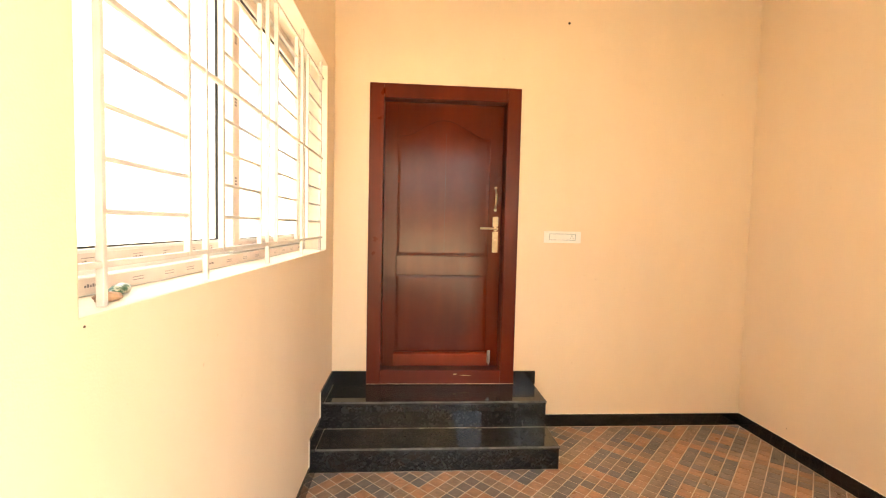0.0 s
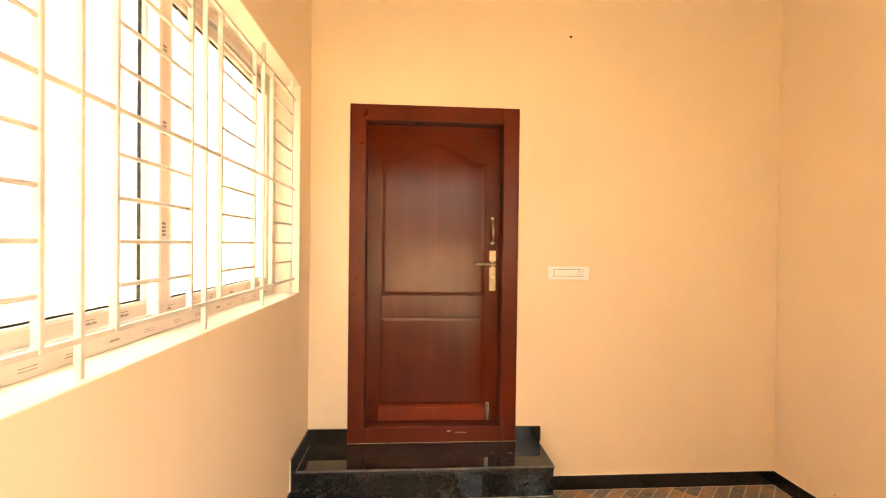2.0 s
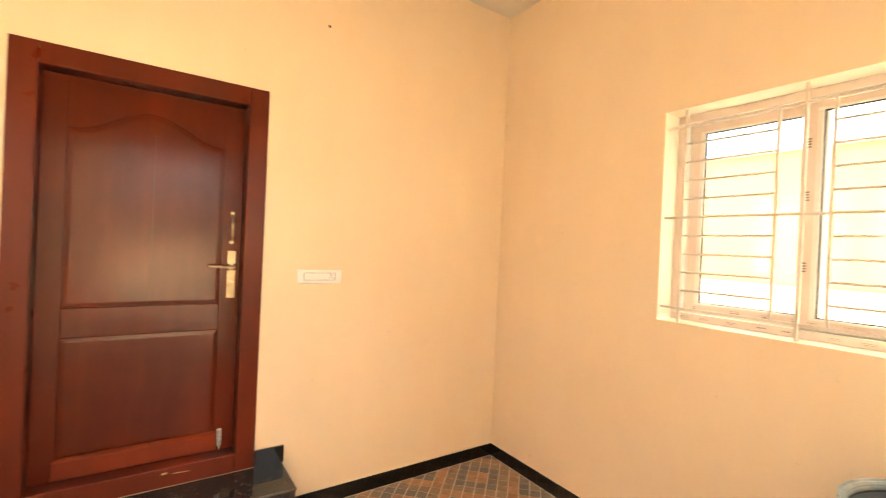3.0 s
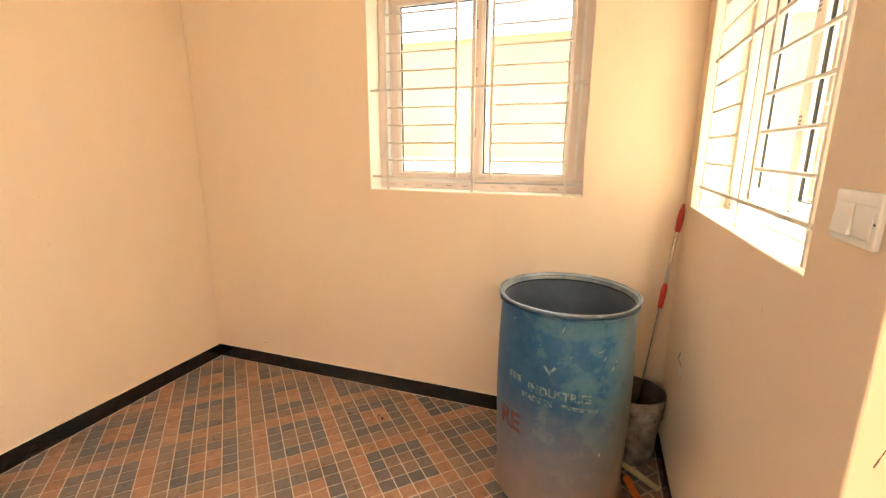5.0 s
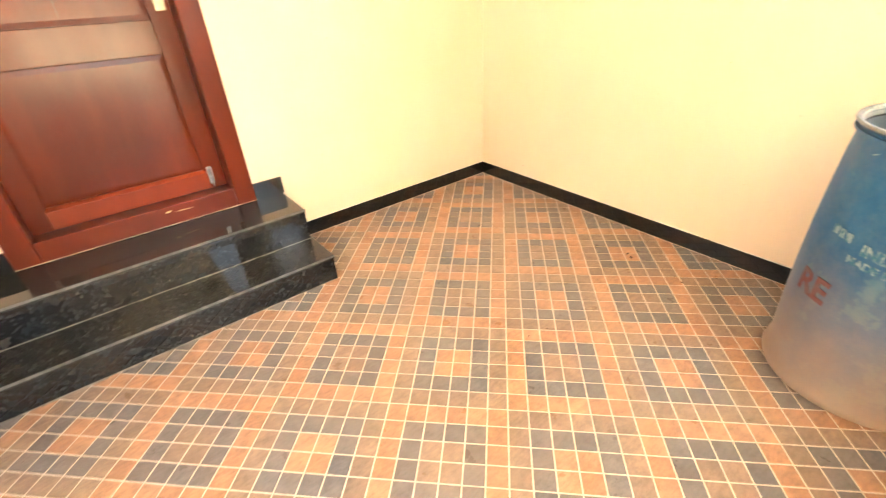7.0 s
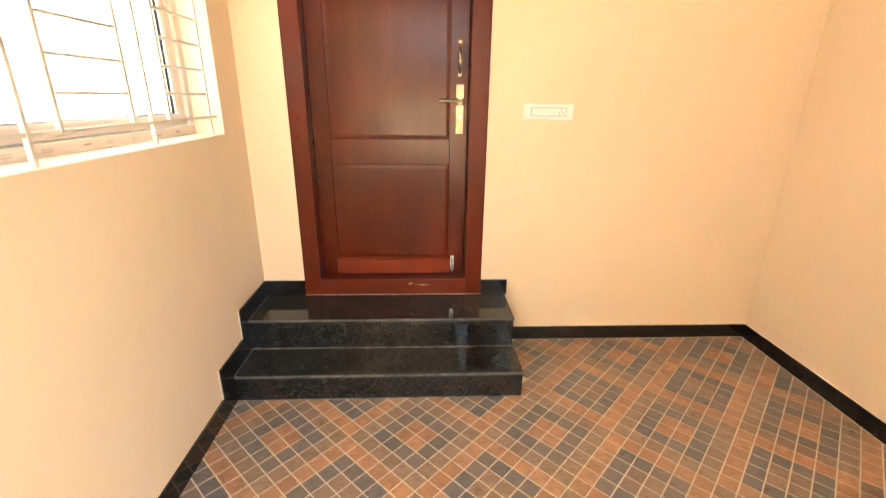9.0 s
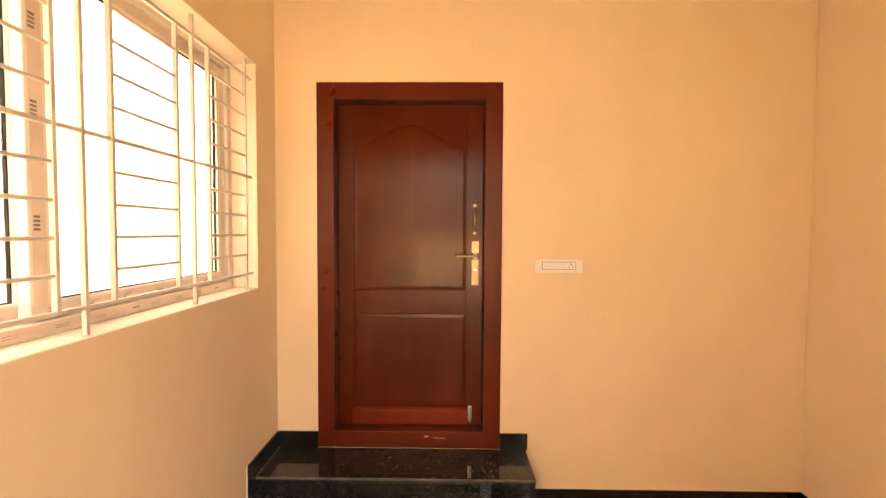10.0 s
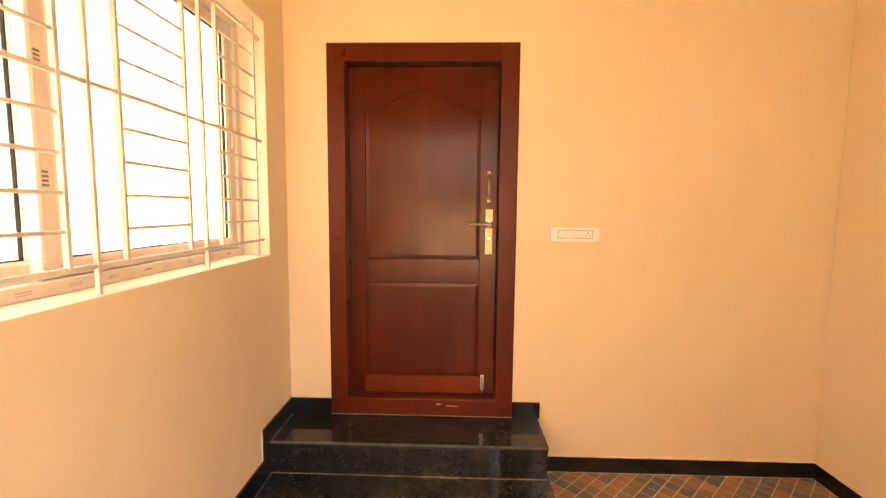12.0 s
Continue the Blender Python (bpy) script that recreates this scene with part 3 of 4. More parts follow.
# ---- windows: outer frame, two sliding sashes, grille ----
def window(name, place, width, height, meet, label, depth0=0.14):
    """Built with u along x, v up and depth along +y; place turns it into its wall."""
    w = thing(name, label, "window", kind="structure")
    w.matrix_basis = place
    F, D = 0.042, depth0
    outer = boxes(((0, D, 0), (width, D + 0.115, F)), ((0, D, height - F), (width, D + 0.115, height)), ((0, D, F), (F, D + 0.115, height - F)), ((width - F, D, F), (width, D + 0.115, height - F)))
    fr = part("window_frame", outer, UPVC, w, "white uPVC window frame", bevel=0.003)
    part("track", boxes(((F, D + 0.030, F), (width - F, D + 0.036, F + 0.012)), ((F, D + 0.078, F), (width - F, D + 0.084, F + 0.012))), UPVC, fr)
    # protective film still on the frame, with small printing
    part("film", boxes(((0.005, D - 0.0012, 0.004), (width - 0.005, D - 0.0002, F - 0.004)), ((0.004, D - 0.0012, F + 0.01), (F - 0.004, D - 0.0002, height - F - 0.01)), ((0.005, D - 0.0012, height - F + 0.004), (width - 0.005, D - 0.0002, height - 0.004)), ((width - F + 0.004, D - 0.0012, F + 0.01), (width - 0.004, D - 0.0002, height - F - 0.01))), FILM, fr, "beige protective film with printed labels")
    rng = random.Random(int(width * 100))
    marks = bmesh.new()
    u = 0.05
    while u < width - 0.10:
        if rng.random() < 0.5:
            for k in range(5):
                box(marks, (u + k * 0.008, D - 0.002, 0.019), (u + k * 0.008 + 0.005, D - 0.0013, 0.024 + 0.002 * (k % 2)))
        else:
            for k in range(2):
                box(marks, (u, D - 0.002, 0.016 + k * 0.007), (u + 0.045, D - 0.0013, 0.0176 + k * 0.007))
        u += rng.uniform(0.09, 0.17)
    part("printing", marks, INK, fr, "small dark printing on the film")
    W, R = 0.074, 0.050     # widths of a sash stile and of a sash rail
    for k, (a, b, dd) in enumerate(((F, meet + W / 2, 0.062), (meet - W / 2, width - F, 0.014))):
        a0, b0, z0, z1 = a - 0.004, b + 0.004, F + 0.004, height - F - 0.004
        y = D + dd
        s = part("sash", boxes(((a0, y, z0), (b0, y + 0.036, z0 + R)), ((a0, y, z1 - R), (b0, y + 0.036, z1)), ((a0, y, z0 + R), (a0 + W, y + 0.036, z1 - R)), ((b0 - W, y, z0 + R), (b0, y + 0.036, z1 - R))), UPVC, w, "white uPVC sliding sash", bevel=0.003)
        ga, gb_, gz0, gz1, t = a0 + W, b0 - W, z0 + R, z1 - R, 0.0045
        part("gasket", boxes(((ga, y + 0.011, gz0), (gb_, y + 0.023, gz0 + t)), ((ga, y + 0.011, gz1 - t), (gb_, y + 0.023, gz1)), ((ga, y + 0.011, gz0 + t), (ga + t, y + 0.023, gz1 - t)), ((gb_ - t, y + 0.011, gz0 + t), (gb_, y + 0.023, gz1 - t))), GASKET, s, "black rubber glazing gasket")
        pane = part("pane", boxes(((ga + t, y + 0.015, gz0 + t), (gb_ - t, y + 0.019, gz1 - t))), GLASS, s, "clear window glass")
        pane.visible_shadow = False
        part("film", boxes(((a0 + 0.004, y - 0.0012, z0 + 0.006), (b0 - 0.004, y - 0.0002, z0 + R - 0.010)), ((a0 + 0.004, y - 0.0012, z1 - R + 0.010), (b0 - 0.004, y - 0.0002, z1 - 0.006)), ((b0 - W + 0.020, y - 0.0012, z0 + R - 0.010), (b0 - 0.016, y - 0.0002, z1 - R + 0.010)), ((a0 + 0.012, y - 0.0012, z0 + R - 0.010), (a0 + W - 0.020, y - 0.0002, z1 - R + 0.010))), FILM, s, "beige protective film with printed labels")
        tiny, u = bmesh.new(), a0 + 0.05
        while u < b0 - 0.08:
            for j in range(rng.choice((2, 5))):
                box(tiny, (u + j * 0.009, y - 0.002, z0 + 0.016), (u + j * 0.009 + 0.006, y - 0.0013, z0 + 0.021 + 0.002 * (j % 2)))
            box(tiny, (u, y - 0.002, z0 + 0.028), (u + 0.040, y - 0.0013, z0 + 0.0295))
            u += rng.uniform(0.12, 0.22)
        part("printing", tiny, INK, s, "small dark printing on the film")
        if k == 1:
            part("printing", boxes(*[((a0 + 0.016, y - 0.002, zz + j * 0.012), (a0 + 0.036, y - 0.0013, zz + j * 0.012 + 0.007)) for zz in (0.30, 0.62, 0.86) for j in range(4) if zz < height - 0.2]), INK, s, "small dark printing on the film")
            part("latch", boxes(((b0 - 0.036, y - 0.010, height * 0.46), (b0 - 0.020, y, height * 0.46 + 0.09))), UPVC, s, bevel=0.002)
    return w


def grille(name, place, width, height, singles, pairs, bars, label):
    """singles: full-height uprights; pairs: (u0, u1, u0_full, u1_full) ladders with round rungs; bars: heights of the three long flats."""
    g = thing(name, label, "grille", group="window grilles")
    g.matrix_basis = place
    d, t = 0.030, 0.0064
    lo, mid, hi = bars
    for z in bars:
        part("crossbar", boxes(((0, d - t, z - t), (width, d + t, z + t))), BAR, g, "cream enamelled flat bar", bevel=0.0015)
    for u in singles:
        part("upright", boxes(((u - t, d - t - 0.001, 0), (u + t, d + t + 0.001, height))), BAR, g, bevel=0.0015)
    for a, b in pairs:
        for u in (a, b):
            if u not in singles:
                part("upright", boxes(((u - t, d - t - 0.002, lo - 0.004), (u + t, d + t + 0.002, hi + 0.004))), BAR, g, bevel=0.0015)
        for z0, z1 in ((lo, mid), (mid, hi)):
            for k in range(1, 5):
                z = z0 + (z1 - z0) * k / 5
                part("rung", rod(bmesh.new(), (a, d, z), (b, d, z), 0.0058, 8), BAR, g, soft=True)
    return g


# place matrices: u -> along the wall, depth -> outwards
PL_L = Matrix(((0, -1, 0, XL), (1, 0, 0, WL[0]), (0, 0, 1, WL[2]), (0, 0, 0, 1)))
PL_R = Matrix(((0, 1, 0, XR), (-1, 0, 0, WR[1]), (0, 0, 1, WR[2]), (0, 0, 0, 1)))
PL_B = Matrix(((-1, 0, 0, WB[1]), (0, -1, 0, YB), (0, 0, 1, WB[2]), (0, 0, 0, 1)))
window("window_1", PL_L, WL[1] - WL[0], WL[3] - WL[2], 1.047, "long white uPVC sliding window beside the wooden door", 0.135)
window("window_2", PL_R, WR[1] - WR[0], WR[3] - WR[2], 0.600, "white uPVC sliding window above the blue drum", 0.135)
window("window_3", PL_B, WB[1] - WB[0], WB[3] - WB[2], 0.610, "white uPVC sliding window beside the open entry", 0.135)
y0 = WL[0]
grille("window_grille", PL_L, WL[1] - WL[0], WL[3] - WL[2], [v - y0 for v in (0.943, 1.363, 1.894, 2.437, 2.890)],
       [(v - y0, q - y0) for v, q in ((0.943, 1.264), (1.468, 1.802), (2.005, 2.330), (2.553, 2.890))], [v - WL[2] for v in (1.380, 1.882, 2.387)], "cream enamelled steel grille in the long window")
grille("window_grille", PL_R, WR[1] - WR[0], WR[3] - WR[2], [0.098, 0.608, 1.102], [(0.098, 0.510), (0.706, 1.102)], [v - WR[2] for v in (1.357, 1.836, 2.318)], "cream enamelled steel grille above the blue drum")
grille("window_grille", PL_B, WB[1] - WB[0], WB[3] - WB[2], [0.056, 0.592, 1.100], [(0.056, 0.490), (0.690, 1.100)], [v - WB[2] for v in (1.360, 1.872, 2.380)], "cream enamelled steel grille beside the switch")


# ---- electrical ----
def switchboard():
    b = thing("switchboard", "wide white modular switch and socket plate on the door wall", "switch", (0.888, YD, 1.367))
    p = part("cover_plate", boxes(((0, -0.009, 0), (0.275, 0, 0.084))), PLATE, b, bevel=0.003)
    part("module_frame", boxes(((0.040, -0.011, 0.020), (0.235, -0.009, 0.023)), ((0.040, -0.011, 0.063), (0.235, -0.009, 0.066)), ((0.040, -0.011, 0.023), (0.043, -0.009, 0.063)), ((0.232, -0.011, 0.023), (0.235, -0.009, 0.063))), STEEL, p, "fine grey rim round the modules")
    for k in range(5):
        part("switch", prism(bmesh.new(), [(-0.0128, 0.026), (-0.0112, 0.060), (-0.009, 0.060), (-0.009, 0.026)], 0.047 + k * 0.027, 0.047 + k * 0.027 + 0.0255, (1, 2, 0)), PLATE, p, "white rocker switch", bevel=0.0006)
    part("socket", boxes(((0.184, -0.012, 0.025), (0.229, -0.009, 0.061))), PLATE, p, "white round-pin socket", bevel=0.001)
    part("pin_hole", rod(bmesh.new(), (0.2065, -0.0124, 0.051), (0.2065, -0.0118, 0.051), 0.0038, 12), GASKET, p)
    for x in (0.197, 0.216):
        part("pin_hole", rod(bmesh.new(), (x, -0.0124, 0.036), (x, -0.0118, 0.036), 0.0028, 12), GASKET, p)


def entry_switch():
    b = thing("light_switch", "white plastic switch plate beside the entry window", "switch", (0.945, YB, 1.367))
    p = part("cover_plate", boxes(((0, 0, 0), (0.132, 0.010, 0.086))), PLATE, b, bevel=0.003)
    part("switch", prism(bmesh.new(), [(0.010, 0.014), (0.0165, 0.014), (0.012, 0.066), (0.010, 0.066)], 0.066, 0.122, (1, 2, 0)), PLATE, p, "white rocker switch", bevel=0.001)
    part("blank", boxes(((0.010, 0.010, 0.014), (0.062, 0.012, 0.066))), PLATE, p, bevel=0.001)
    part("screw_hole", rod(bmesh.new(), (0.006, 0.0098, 0.04), (0.006, 0.0108, 0.04), 0.0022, 10), GASKET, p)


def bare_point():
    b = thing("wiring_point", "small white wiring clip with a bare black wire end", "wiring", (2.085, YB, 0.535))
    part("clip", boxes(((0.004, 0, 0.02), (0.018, 0.006, 0.075))), PLATE, b, bevel=0.001)
    part("wire", rod(rod(bmesh.new(), (0.011, 0.002, 0.085), (0.006, 0.016, 0.120), 0.0011, 8), (0.006, 0.016, 0.120), (0.028, 0.006, 0.136), 0.0011, 8), GASKET, b)


switchboard()
entry_switch()
bare_point()
tagged(part("wall_plug_hole", rod(bmesh.new(), (1.022, YD - 0.006, 2.927), (1.022, YD + 0.002, 2.932), 0.007, 10, 0.009), DIRT), "small dark nail stub high on the wall", "nail")
tagged(part("wall_speck", rod(bmesh.new(), (XL - 0.001, 0.854, 1.282), (XL + 0.0015, 0.854, 1.282), 0.0022, 8), DIRT), "tiny dark nail hole under the long window", "speck")
tagged(part("wall_speck", boxes(((XR - 0.0015, 2.770, 0.164), (XR + 0.001, 2.776, 0.168))), DIRT), "tiny dark speck on the painted wall", "speck")
bm = rod(rod(bmesh.new(), (XE, 0.190, 1.080), (XE, 0.196, 1.060), 0.0008, 6), (XE, 0.196, 1.060), (XE, 0.200, 1.045), 0.0012, 6)
tagged(part("wall_scratch", bm, DIRT), "short brown scratch on the entry wall end", "mark")


# ---- the drum ----
def label_text(body, size, r, ang, z, name, material, parent, label, slant=0.0):
    """Letters wrapped round the drum at radius r, centred on ang degrees."""
    cu = bpy.data.curves.new("letters", "FONT")
    cu.body, cu.size, cu.align_x, cu.extrude, cu.offset = body, size, "CENTER", 0.0008, size * 0.03
    ob = new("letters", cu)
    me = ob.to_mesh()
    bm_ = bmesh.new()
    bm_.from_mesh(me)
    ob.to_mesh_clear()
    bpy.data.objects.remove(ob)
    bmesh.ops.triangulate(bm_, faces=bm_.faces)
    bmesh.ops.subdivide_edges(bm_, edges=[e for e in bm_.edges if e.calc_length() > size * 0.35], cuts=2)
    for v in bm_.verts:
        a = radians(ang) + v.co.x / r
        rr = r + 0.0012 + v.co.z
        v.co = (rr * math.cos(a), rr * math.sin(a), z + v.co.y + slant * v.co.x)
    part(name, bm_, material, parent, label)


def drum():
    d = thing("plastic_drum", "tall worn blue plastic drum with an open top", "drum", (2.021, 0.711, 0))
    d.scale = (1.004, 1.004, 1.020)
    prof = [(0.0, 0.0), (0.262, 0.0), (0.284, 0.006), (0.291, 0.022), (0.288, 0.042), (0.279, 0.060), (0.281, 0.12), (0.286, 0.25), (0.290, 0.42), (0.290, 0.56), (0.287, 0.70), (0.283, 0.80), (0.279, 0.86), (0.277, 0.885), (0.288, 0.893), (0.288, 0.905)]
    body = part("body", lathe(prof, 96, 0.0012), DRUM, d, "worn blue plastic shell, dusty at the foot", soft=True)
    part("inner_wall", lathe([(0.272, 0.895), (0.270, 0.80), (0.278, 0.5), (0.272, 0.05), (0.0, 0.02)], 96), DRUM_IN, d, "dusty grey-blue inside", soft=True)
    part("rim", lathe([(0.2845, 0.899), (0.2855, 0.9035), (0.2885, 0.9065), (0.2920, 0.9055), (0.2935, 0.902), (0.2930, 0.898), (0.2900, 0.894), (0.2850, 0.893), (0.2845, 0.899)], 96), STEEL, d, "scuffed grey steel-coloured rim", soft=True)
    part("inner_lip", lathe([(0.2848, 0.9005), (0.2790, 0.9010), (0.2735, 0.8960), (0.2700, 0.8880), (0.2690, 0.8800), (0.2720, 0.8800), (0.2850, 0.8950), (0.2848, 0.9005)], 96), DRUM_LIP, d, "bleached grey-blue lip inside the rim", soft=True)
    part("rim_groove", lathe([(0.289, 0.8795), (0.2895, 0.876), (0.289, 0.8725), (0.278, 0.8725), (0.278, 0.8795), (0.289, 0.8795)], 96), DRUM, d, soft=True)
    R = 0.2918
    label_text("INDUSTRIES", 0.047, R, 181, 0.561, "lettering", LETTER, body, "faded white printed letters", -0.06)
    label_text("MADE IN", 0.032, R, 164, 0.528, "lettering", LETTER, body, "faded white printed letters", -0.06)
    label_text("RE", 0.110, R, 139, 0.362, "lettering", LETTER_RED, body, "faded red hand-painted letters", -0.02)

    def wrapped(pts_list, name, material, label):
        bm_ = bmesh.new()
        for pts in pts_list:
            rows = [[bm_.verts.new(((R + o) * math.cos(radians(a)), (R + o) * math.sin(radians(a)), z)) for a, z in pts] for o in (0.0004, 0.0016)]
            n = len(pts)
            bm_.faces.new(rows[1])
            for i in range(n):
                bm_.faces.new((rows[0][i], rows[0][(i + 1) % n], rows[1][(i + 1) % n], rows[1][i]))
        part(name, bm_, material, body, label)

    wrapped([[(a0, z), (a0 + 3.5, z), (a0 + 3.5, z + 0.028), (a0, z + 0.028)] for a0, z in ((136.5, 0.592), (141.3, 0.589), (146.1, 0.586))], "printed_bar", LETTER, "faded white printed bar")
    wrapped([[(183 + a, 0.528 - 0.0007 * a) for a in range(0, 29, 4)] + [(211 - a, 0.524 + 0.0007 * a) for a in range(0, 29, 4)]], "printed_bar", LETTER, "faded white printed bar")
    wrapped([[(173, 0.650), (168, 0.688), (169.8, 0.691), (173, 0.668), (176.2, 0.691), (178, 0.688)]], "printed_mark", LETTER, "small faded white chevron mark")
    rng = random.Random(5)
    scr = []
    for a, z, da, dz in ((181, 0.845, 1.2, 0.016), (210, 0.765, 3.0, 0.008), (222, 0.700, 2.5, 0.022), (140, 0.842, 2.6, 0.006), (165, 0.77, 1.0, 0.007), (188, 0.74, 1.2, 0.005), (213, 0.735, 1.6, 0.010)):
        scr.append([(a - da, z - dz), (a - da * 0.2, z - dz * 0.2), (a + da, z + dz), (a + da * 0.9, z + dz * 0.4), (a + da * 0.1, z - dz * 0.7)])
    for one in scr:
        wrapped([one], "scratch", LETTER, "pale scratch through the blue")
    part("seal", lathe([(0.2715, 0.872), (0.2675, 0.874), (0.2675, 0.879), (0.2715, 0.881), (0.2715, 0.872)], 96), GASKET, d, "dark rubber seal inside the rim", soft=True)


drum()


def bucket():
    b = thing("cement_bucket", "small cement-caked grey bucket standing in the corner behind the drum", "bucket", (2.318, 0.374, 0))
    b.scale = (1.05, 1.05, 1.14)
    part("body", lathe([(0.0, 0.0), (0.102, 0.0), (0.106, 0.006), (0.116, 0.14), (0.124, 0.215), (0.131, 0.218), (0.131, 0.226), (0.125, 0.229), (0.127, 0.255), (0.133, 0.257), (0.133, 0.265), (0.128, 0.267), (0.130, 0.298), (0.135, 0.303), (0.134, 0.312), (0.128, 0.312)], 48, 0.0008), BUCKET, b, "cement-caked ribbed plastic", soft=True)
    part("inner_wall", lathe([(0.128, 0.312), (0.122, 0.22), (0.104, 0.03), (0.0, 0.03)], 48), BUCKET_IN, b, soft=True)
    w = bmesh.new()
    prev = None
    for k in range(17):
        a = math.pi * k / 16
        p = (0.131 * math.cos(a) * 0.7, 0.131 * math.cos(a) * 0.7, 0.262 - 0.095 * math.sin(a))
        p = (p[0] - 0.09 * math.sin(a), p[1] + 0.09 * math.sin(a), p[2])
        if prev:
            rod(w, prev, p, 0.002, 6)
        prev = p
    part("handle", w, STEEL, b, "thin wire handle hanging down")


bucket()


def mop():
    top, foot = Vector((2.392, 0.250, 1.275)), Vector((2.335, 0.372, 0.055))
    m = thing("mop_pole", "steel mop pole with red plastic grips leaning in the corner", "mop", tuple(foot))
    v = top - foot
    at = lambda s: tuple(v * s)
    part("tube", rod(bmesh.new(), at(0), at(0.90), 0.0085, 16), CHROME, m, "shiny steel tube", soft=True)
    part("grip", rod(rod(bmesh.new(), at(0.895), at(0.945), 0.012, 16, 0.015), at(0.945), at(0.985), 0.015, 16, 0.010), RED, m, "red plastic top grip", soft=True)
    part("hanger", rod(bmesh.new(), at(0.985), at(1.0), 0.008, 12, 0.006), RED, m)
    part("collar", rod(rod(bmesh.new(), at(0.590), at(0.665), 0.012, 16, 0.0145), at(0.665), at(0.692), 0.0145, 16, 0.0095), RED, m, "red plastic twist collar", soft=True)
    part("mop_head", lathe([(0.0, 0.0), (0.03, 0.0), (0.042, 0.03), (0.03, 0.07), (0.012, 0.10), (0.0, 0.105)], 20, 0.003), BUCKET, m, "grey mop head down in the bucket", soft=True, pose_=pose(0, 0, -0.015))


mop()
bm = lathe([(0.0135, 0.0), (0.0175, 0.0), (0.0175, 0.41), (0.0135, 0.41), (0.0135, 0.0)], 24)
pipe_at = look((1.702, 0.264, 0.0180), (2.090, 0.392, 0.0180)) @ pose(0, 0, 0, 180, 0, 0)
tagged(part("orange_pipe", bm, ORANGE, soft=True, pose_=pipe_at), "bright orange plastic pipe lying on the tiles beside the drum", "pipe")
tagged(part("wooden_stick", boxes(((-0.012, -0.006, 0), (0.012, 0.20, 0.016))), STICK, bevel=0.003, pose_=pose(2.080, 0.262, 0.001, 0, 0, -40)), "short pale wooden batten lying on the tiles beside the drum", "stick")

# ---- on the long window's sill ----
def lump(name, at, size, turn, material, label, cat, seed):
    bm_ = bmesh.new()
    bmesh.ops.create_icosphere(bm_, subdivisions=4, radius=1.0)
    for v in bm_.verts:
        c = v.co.copy()
        k = 1 + 0.16 * noise.noise(c * 2.2 + Vector((seed, 0, 0))) + 0.05 * noise.noise(c * 6 + Vector((seed, 3, 0)))
        v.co = Vector((math.copysign(abs(c.x) ** 0.75, c.x) * size[0], c.y * size[1], max(c.z, -0.8) * size[2])) * k
    lo = min(v.co.z for v in bm_.verts)
    for v in bm_.verts:
        v.co.z -= lo
    return tagged(part(name, bm_, material, soft=True, pose_=pose(*at, 0, 0, turn)), label, cat)


lump("wrapper", (-0.706, 1.082, SILL), (0.036, 0.015, 0.013), 100, PACKET, "crumpled green and silver packet lying on the window sill", "packet", 1)
lump("rag", (-0.676, 0.998, SILL), (0.026, 0.014, 0.010), 60, JUTE, "small crumpled brown wrapper on the window sill", "wrapper", 4)

# ---- crumbs on the floor ----
for k, (x, y, s) in enumerate(((2.164, 1.724, 0.008), (2.143, 1.690, 0.010), (2.116, 1.397, 0.006), (1.363, 1.621, 0.004), (1.268, 1.642, 0.004), (1.62, 1.30, 0.003))):
    tagged(lump("leaf_crumb", (x, y, 0.0005), (s, s * 0.6, s * 0.5), k * 50, DIRT, "dry brown crumb on the floor tiles", "crumb", k), group="crumbs on the floor")

# ---- floor tiles: squares of 36 small pieces laid on the diagonal ----
PITCH = 0.617 / math.sqrt(2) / 6          # one small piece
ORIGIN = Vector((0.306, 2.360))          # centre of one square with a terracotta middle
GAP = 0.0058


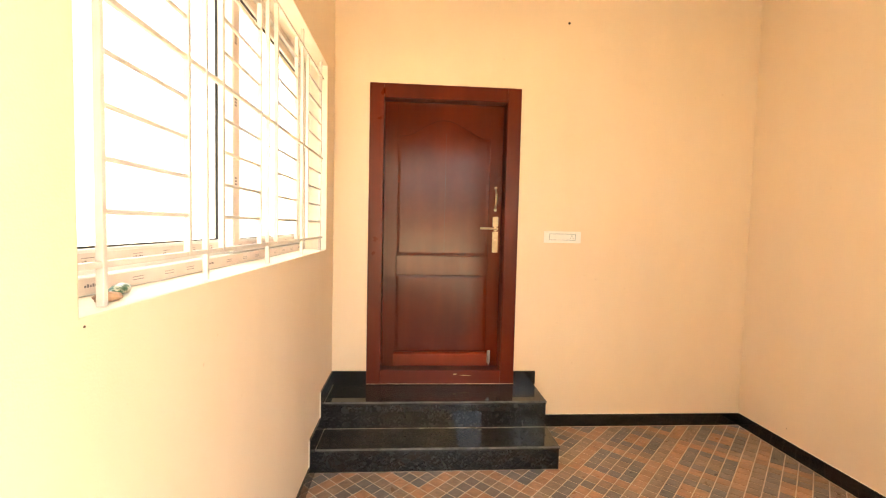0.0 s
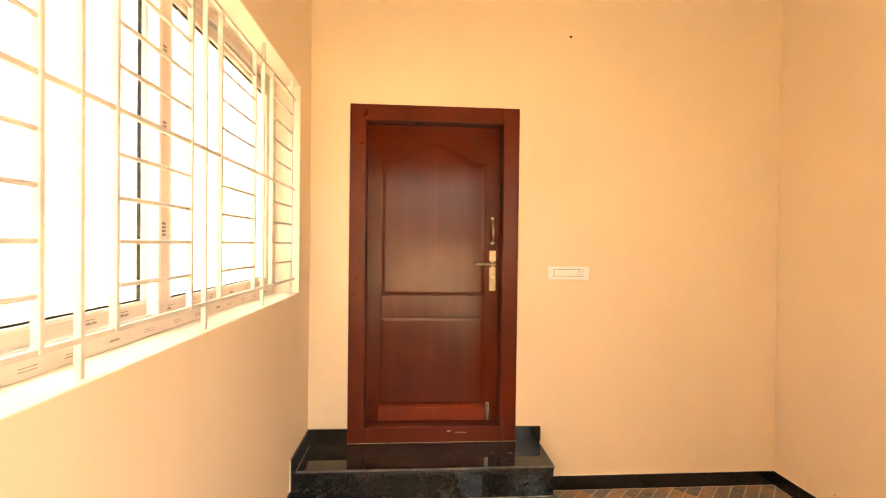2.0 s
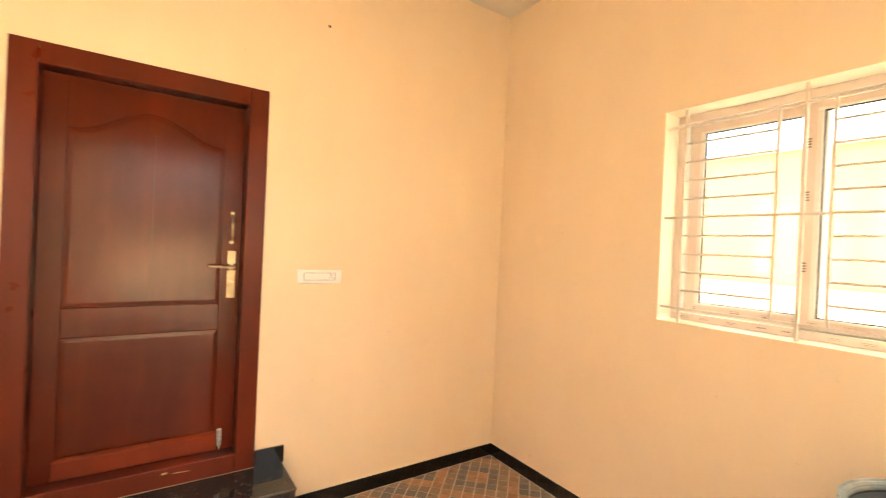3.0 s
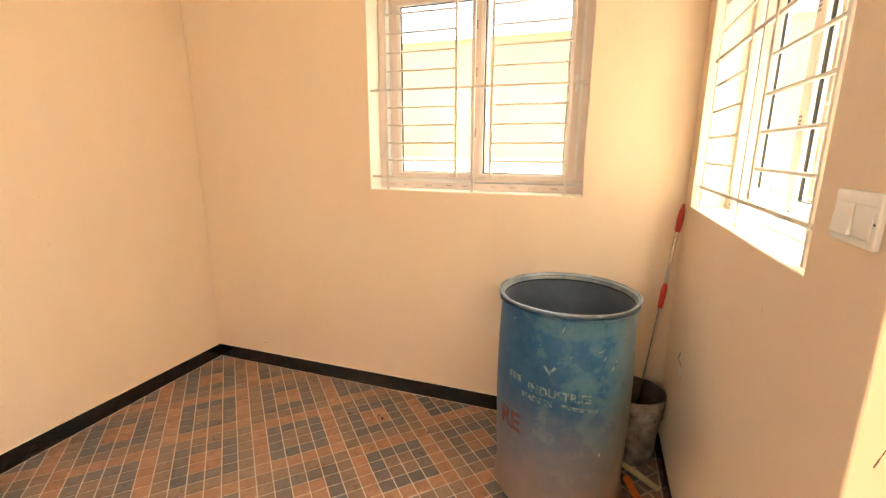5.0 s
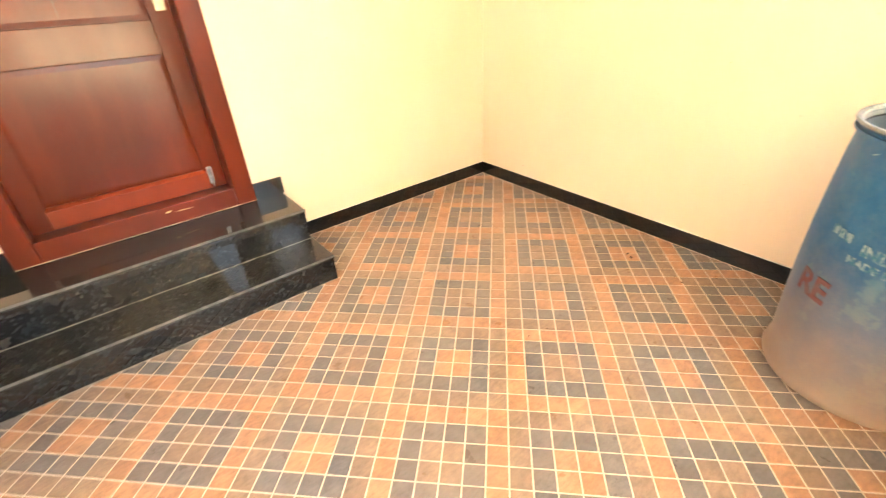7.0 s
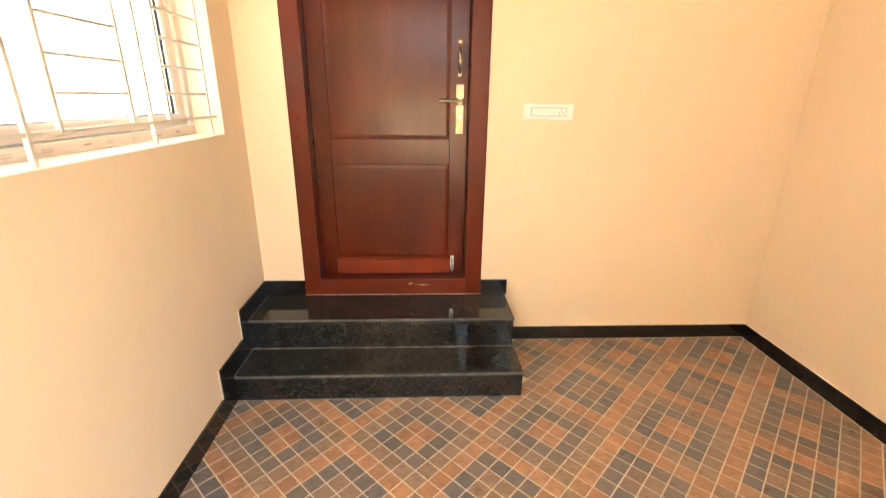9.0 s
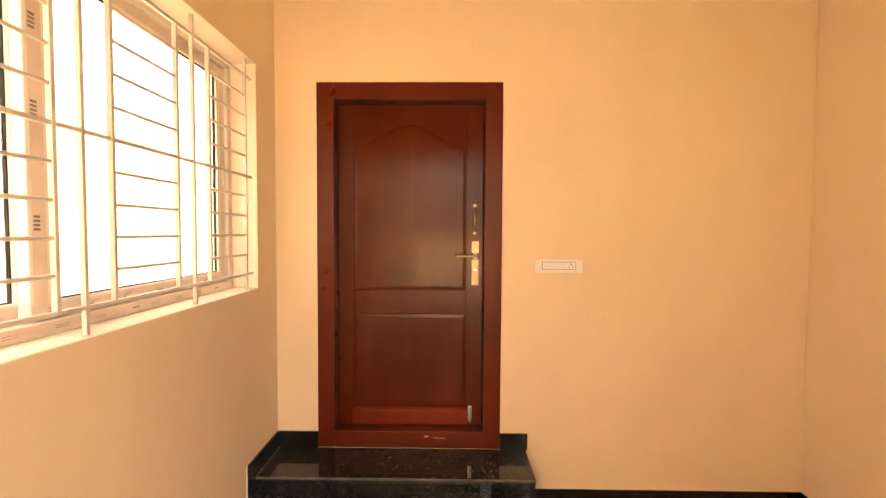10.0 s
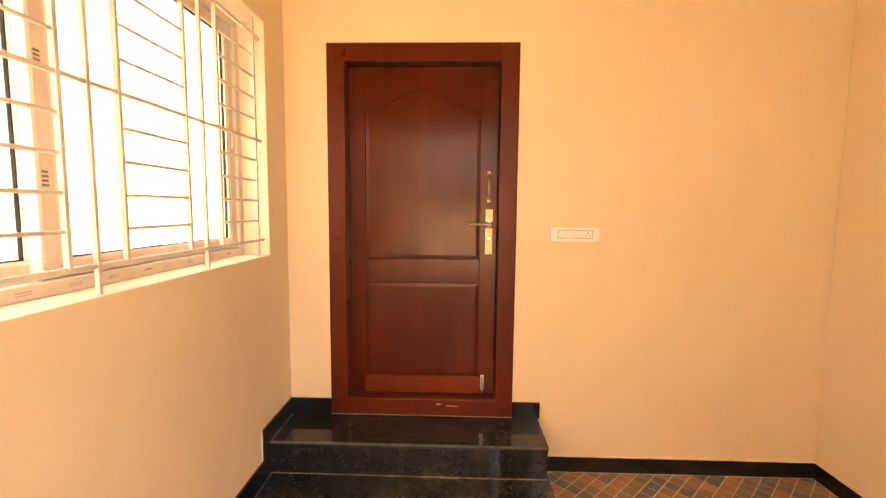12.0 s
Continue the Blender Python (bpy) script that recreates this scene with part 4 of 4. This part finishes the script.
def piece_colour(i, j):
    """i, j: the piece's column and row on the diagonal grid, 0 at the middle of ORIGIN's square."""
    a, b = i + 3, j + 3
    kind = (a // 6 + b // 6) % 2
    u, v = a % 6, b % 6
    ring = min(u, v, 5 - u, 5 - v)
    return ((2, 1, 0), (0, 1, 2))[kind][ring]


def piece(bm_, c, turn, size, lift):
    h, k = size / 2, size / 2 - 0.0028
    rot = Matrix.Rotation(turn, 2)
    pts = lambda q, z: [bm_.verts.new((*(c + rot @ Vector((sx * q, sy * q))), z)) for sx, sy in ((-1, -1), (1, -1), (1, 1), (-1, 1))]
    a, b_ = pts(h, -0.006), pts(h, -0.0014 + lift)
    t = pts(k, 0.0 + lift)
    for p, q in ((a, b_), (b_, t)):
        for i in range(4):
            bm_.faces.new((p[i], p[(i + 1) % 4], q[(i + 1) % 4], q[i]))
    bm_.faces.new(t)


shared = []
for m in TILE:
    bm = bmesh.new()
    piece(bm, Vector((0, 0)), radians(45), PITCH - GAP, 0.0)
    bmesh.ops.recalc_face_normals(bm, faces=bm.faces)
    me = bpy.data.meshes.new("tile")
    bm.to_mesh(me)
    bm.free()
    me.materials.append(m)
    shared.append(me)
field = [bmesh.new() for m in TILE]
singles = 0
diag = math.sqrt(0.5)
for i in range(-60, 60):
    for j in range(-60, 60):
        u, v = (i + 0.5) * PITCH, (j + 0.5) * PITCH
        c = ORIGIN + Vector(((u - v) * diag, (u + v) * diag))
        if not (XL - 0.045 < c.x < XR + 0.045 and YB - TH + 0.03 < c.y < YD + 0.045):
            continue
        if c.x > ST1[2] + 0.02 or c.y < ST1[0] + 0.1:
            k = piece_colour(i, j)
            if 0.62 < c.x < 1.84 and 1.02 < c.y < 2.28 and singles < 300:
                t = new("tile", shared[k])
                t.parent = floor
                t.matrix_basis = pose(c.x, c.y, 0)
                singles += 1
            else:
                piece(field[k], c, radians(45), PITCH - GAP, 0.0)
for bm, m, word in zip(field, TILE, ("terracotta", "slate grey", "brown")):
    tagged(part("tile_field", bm, m, floor), word + " small square floor tiles", kind="stuff")
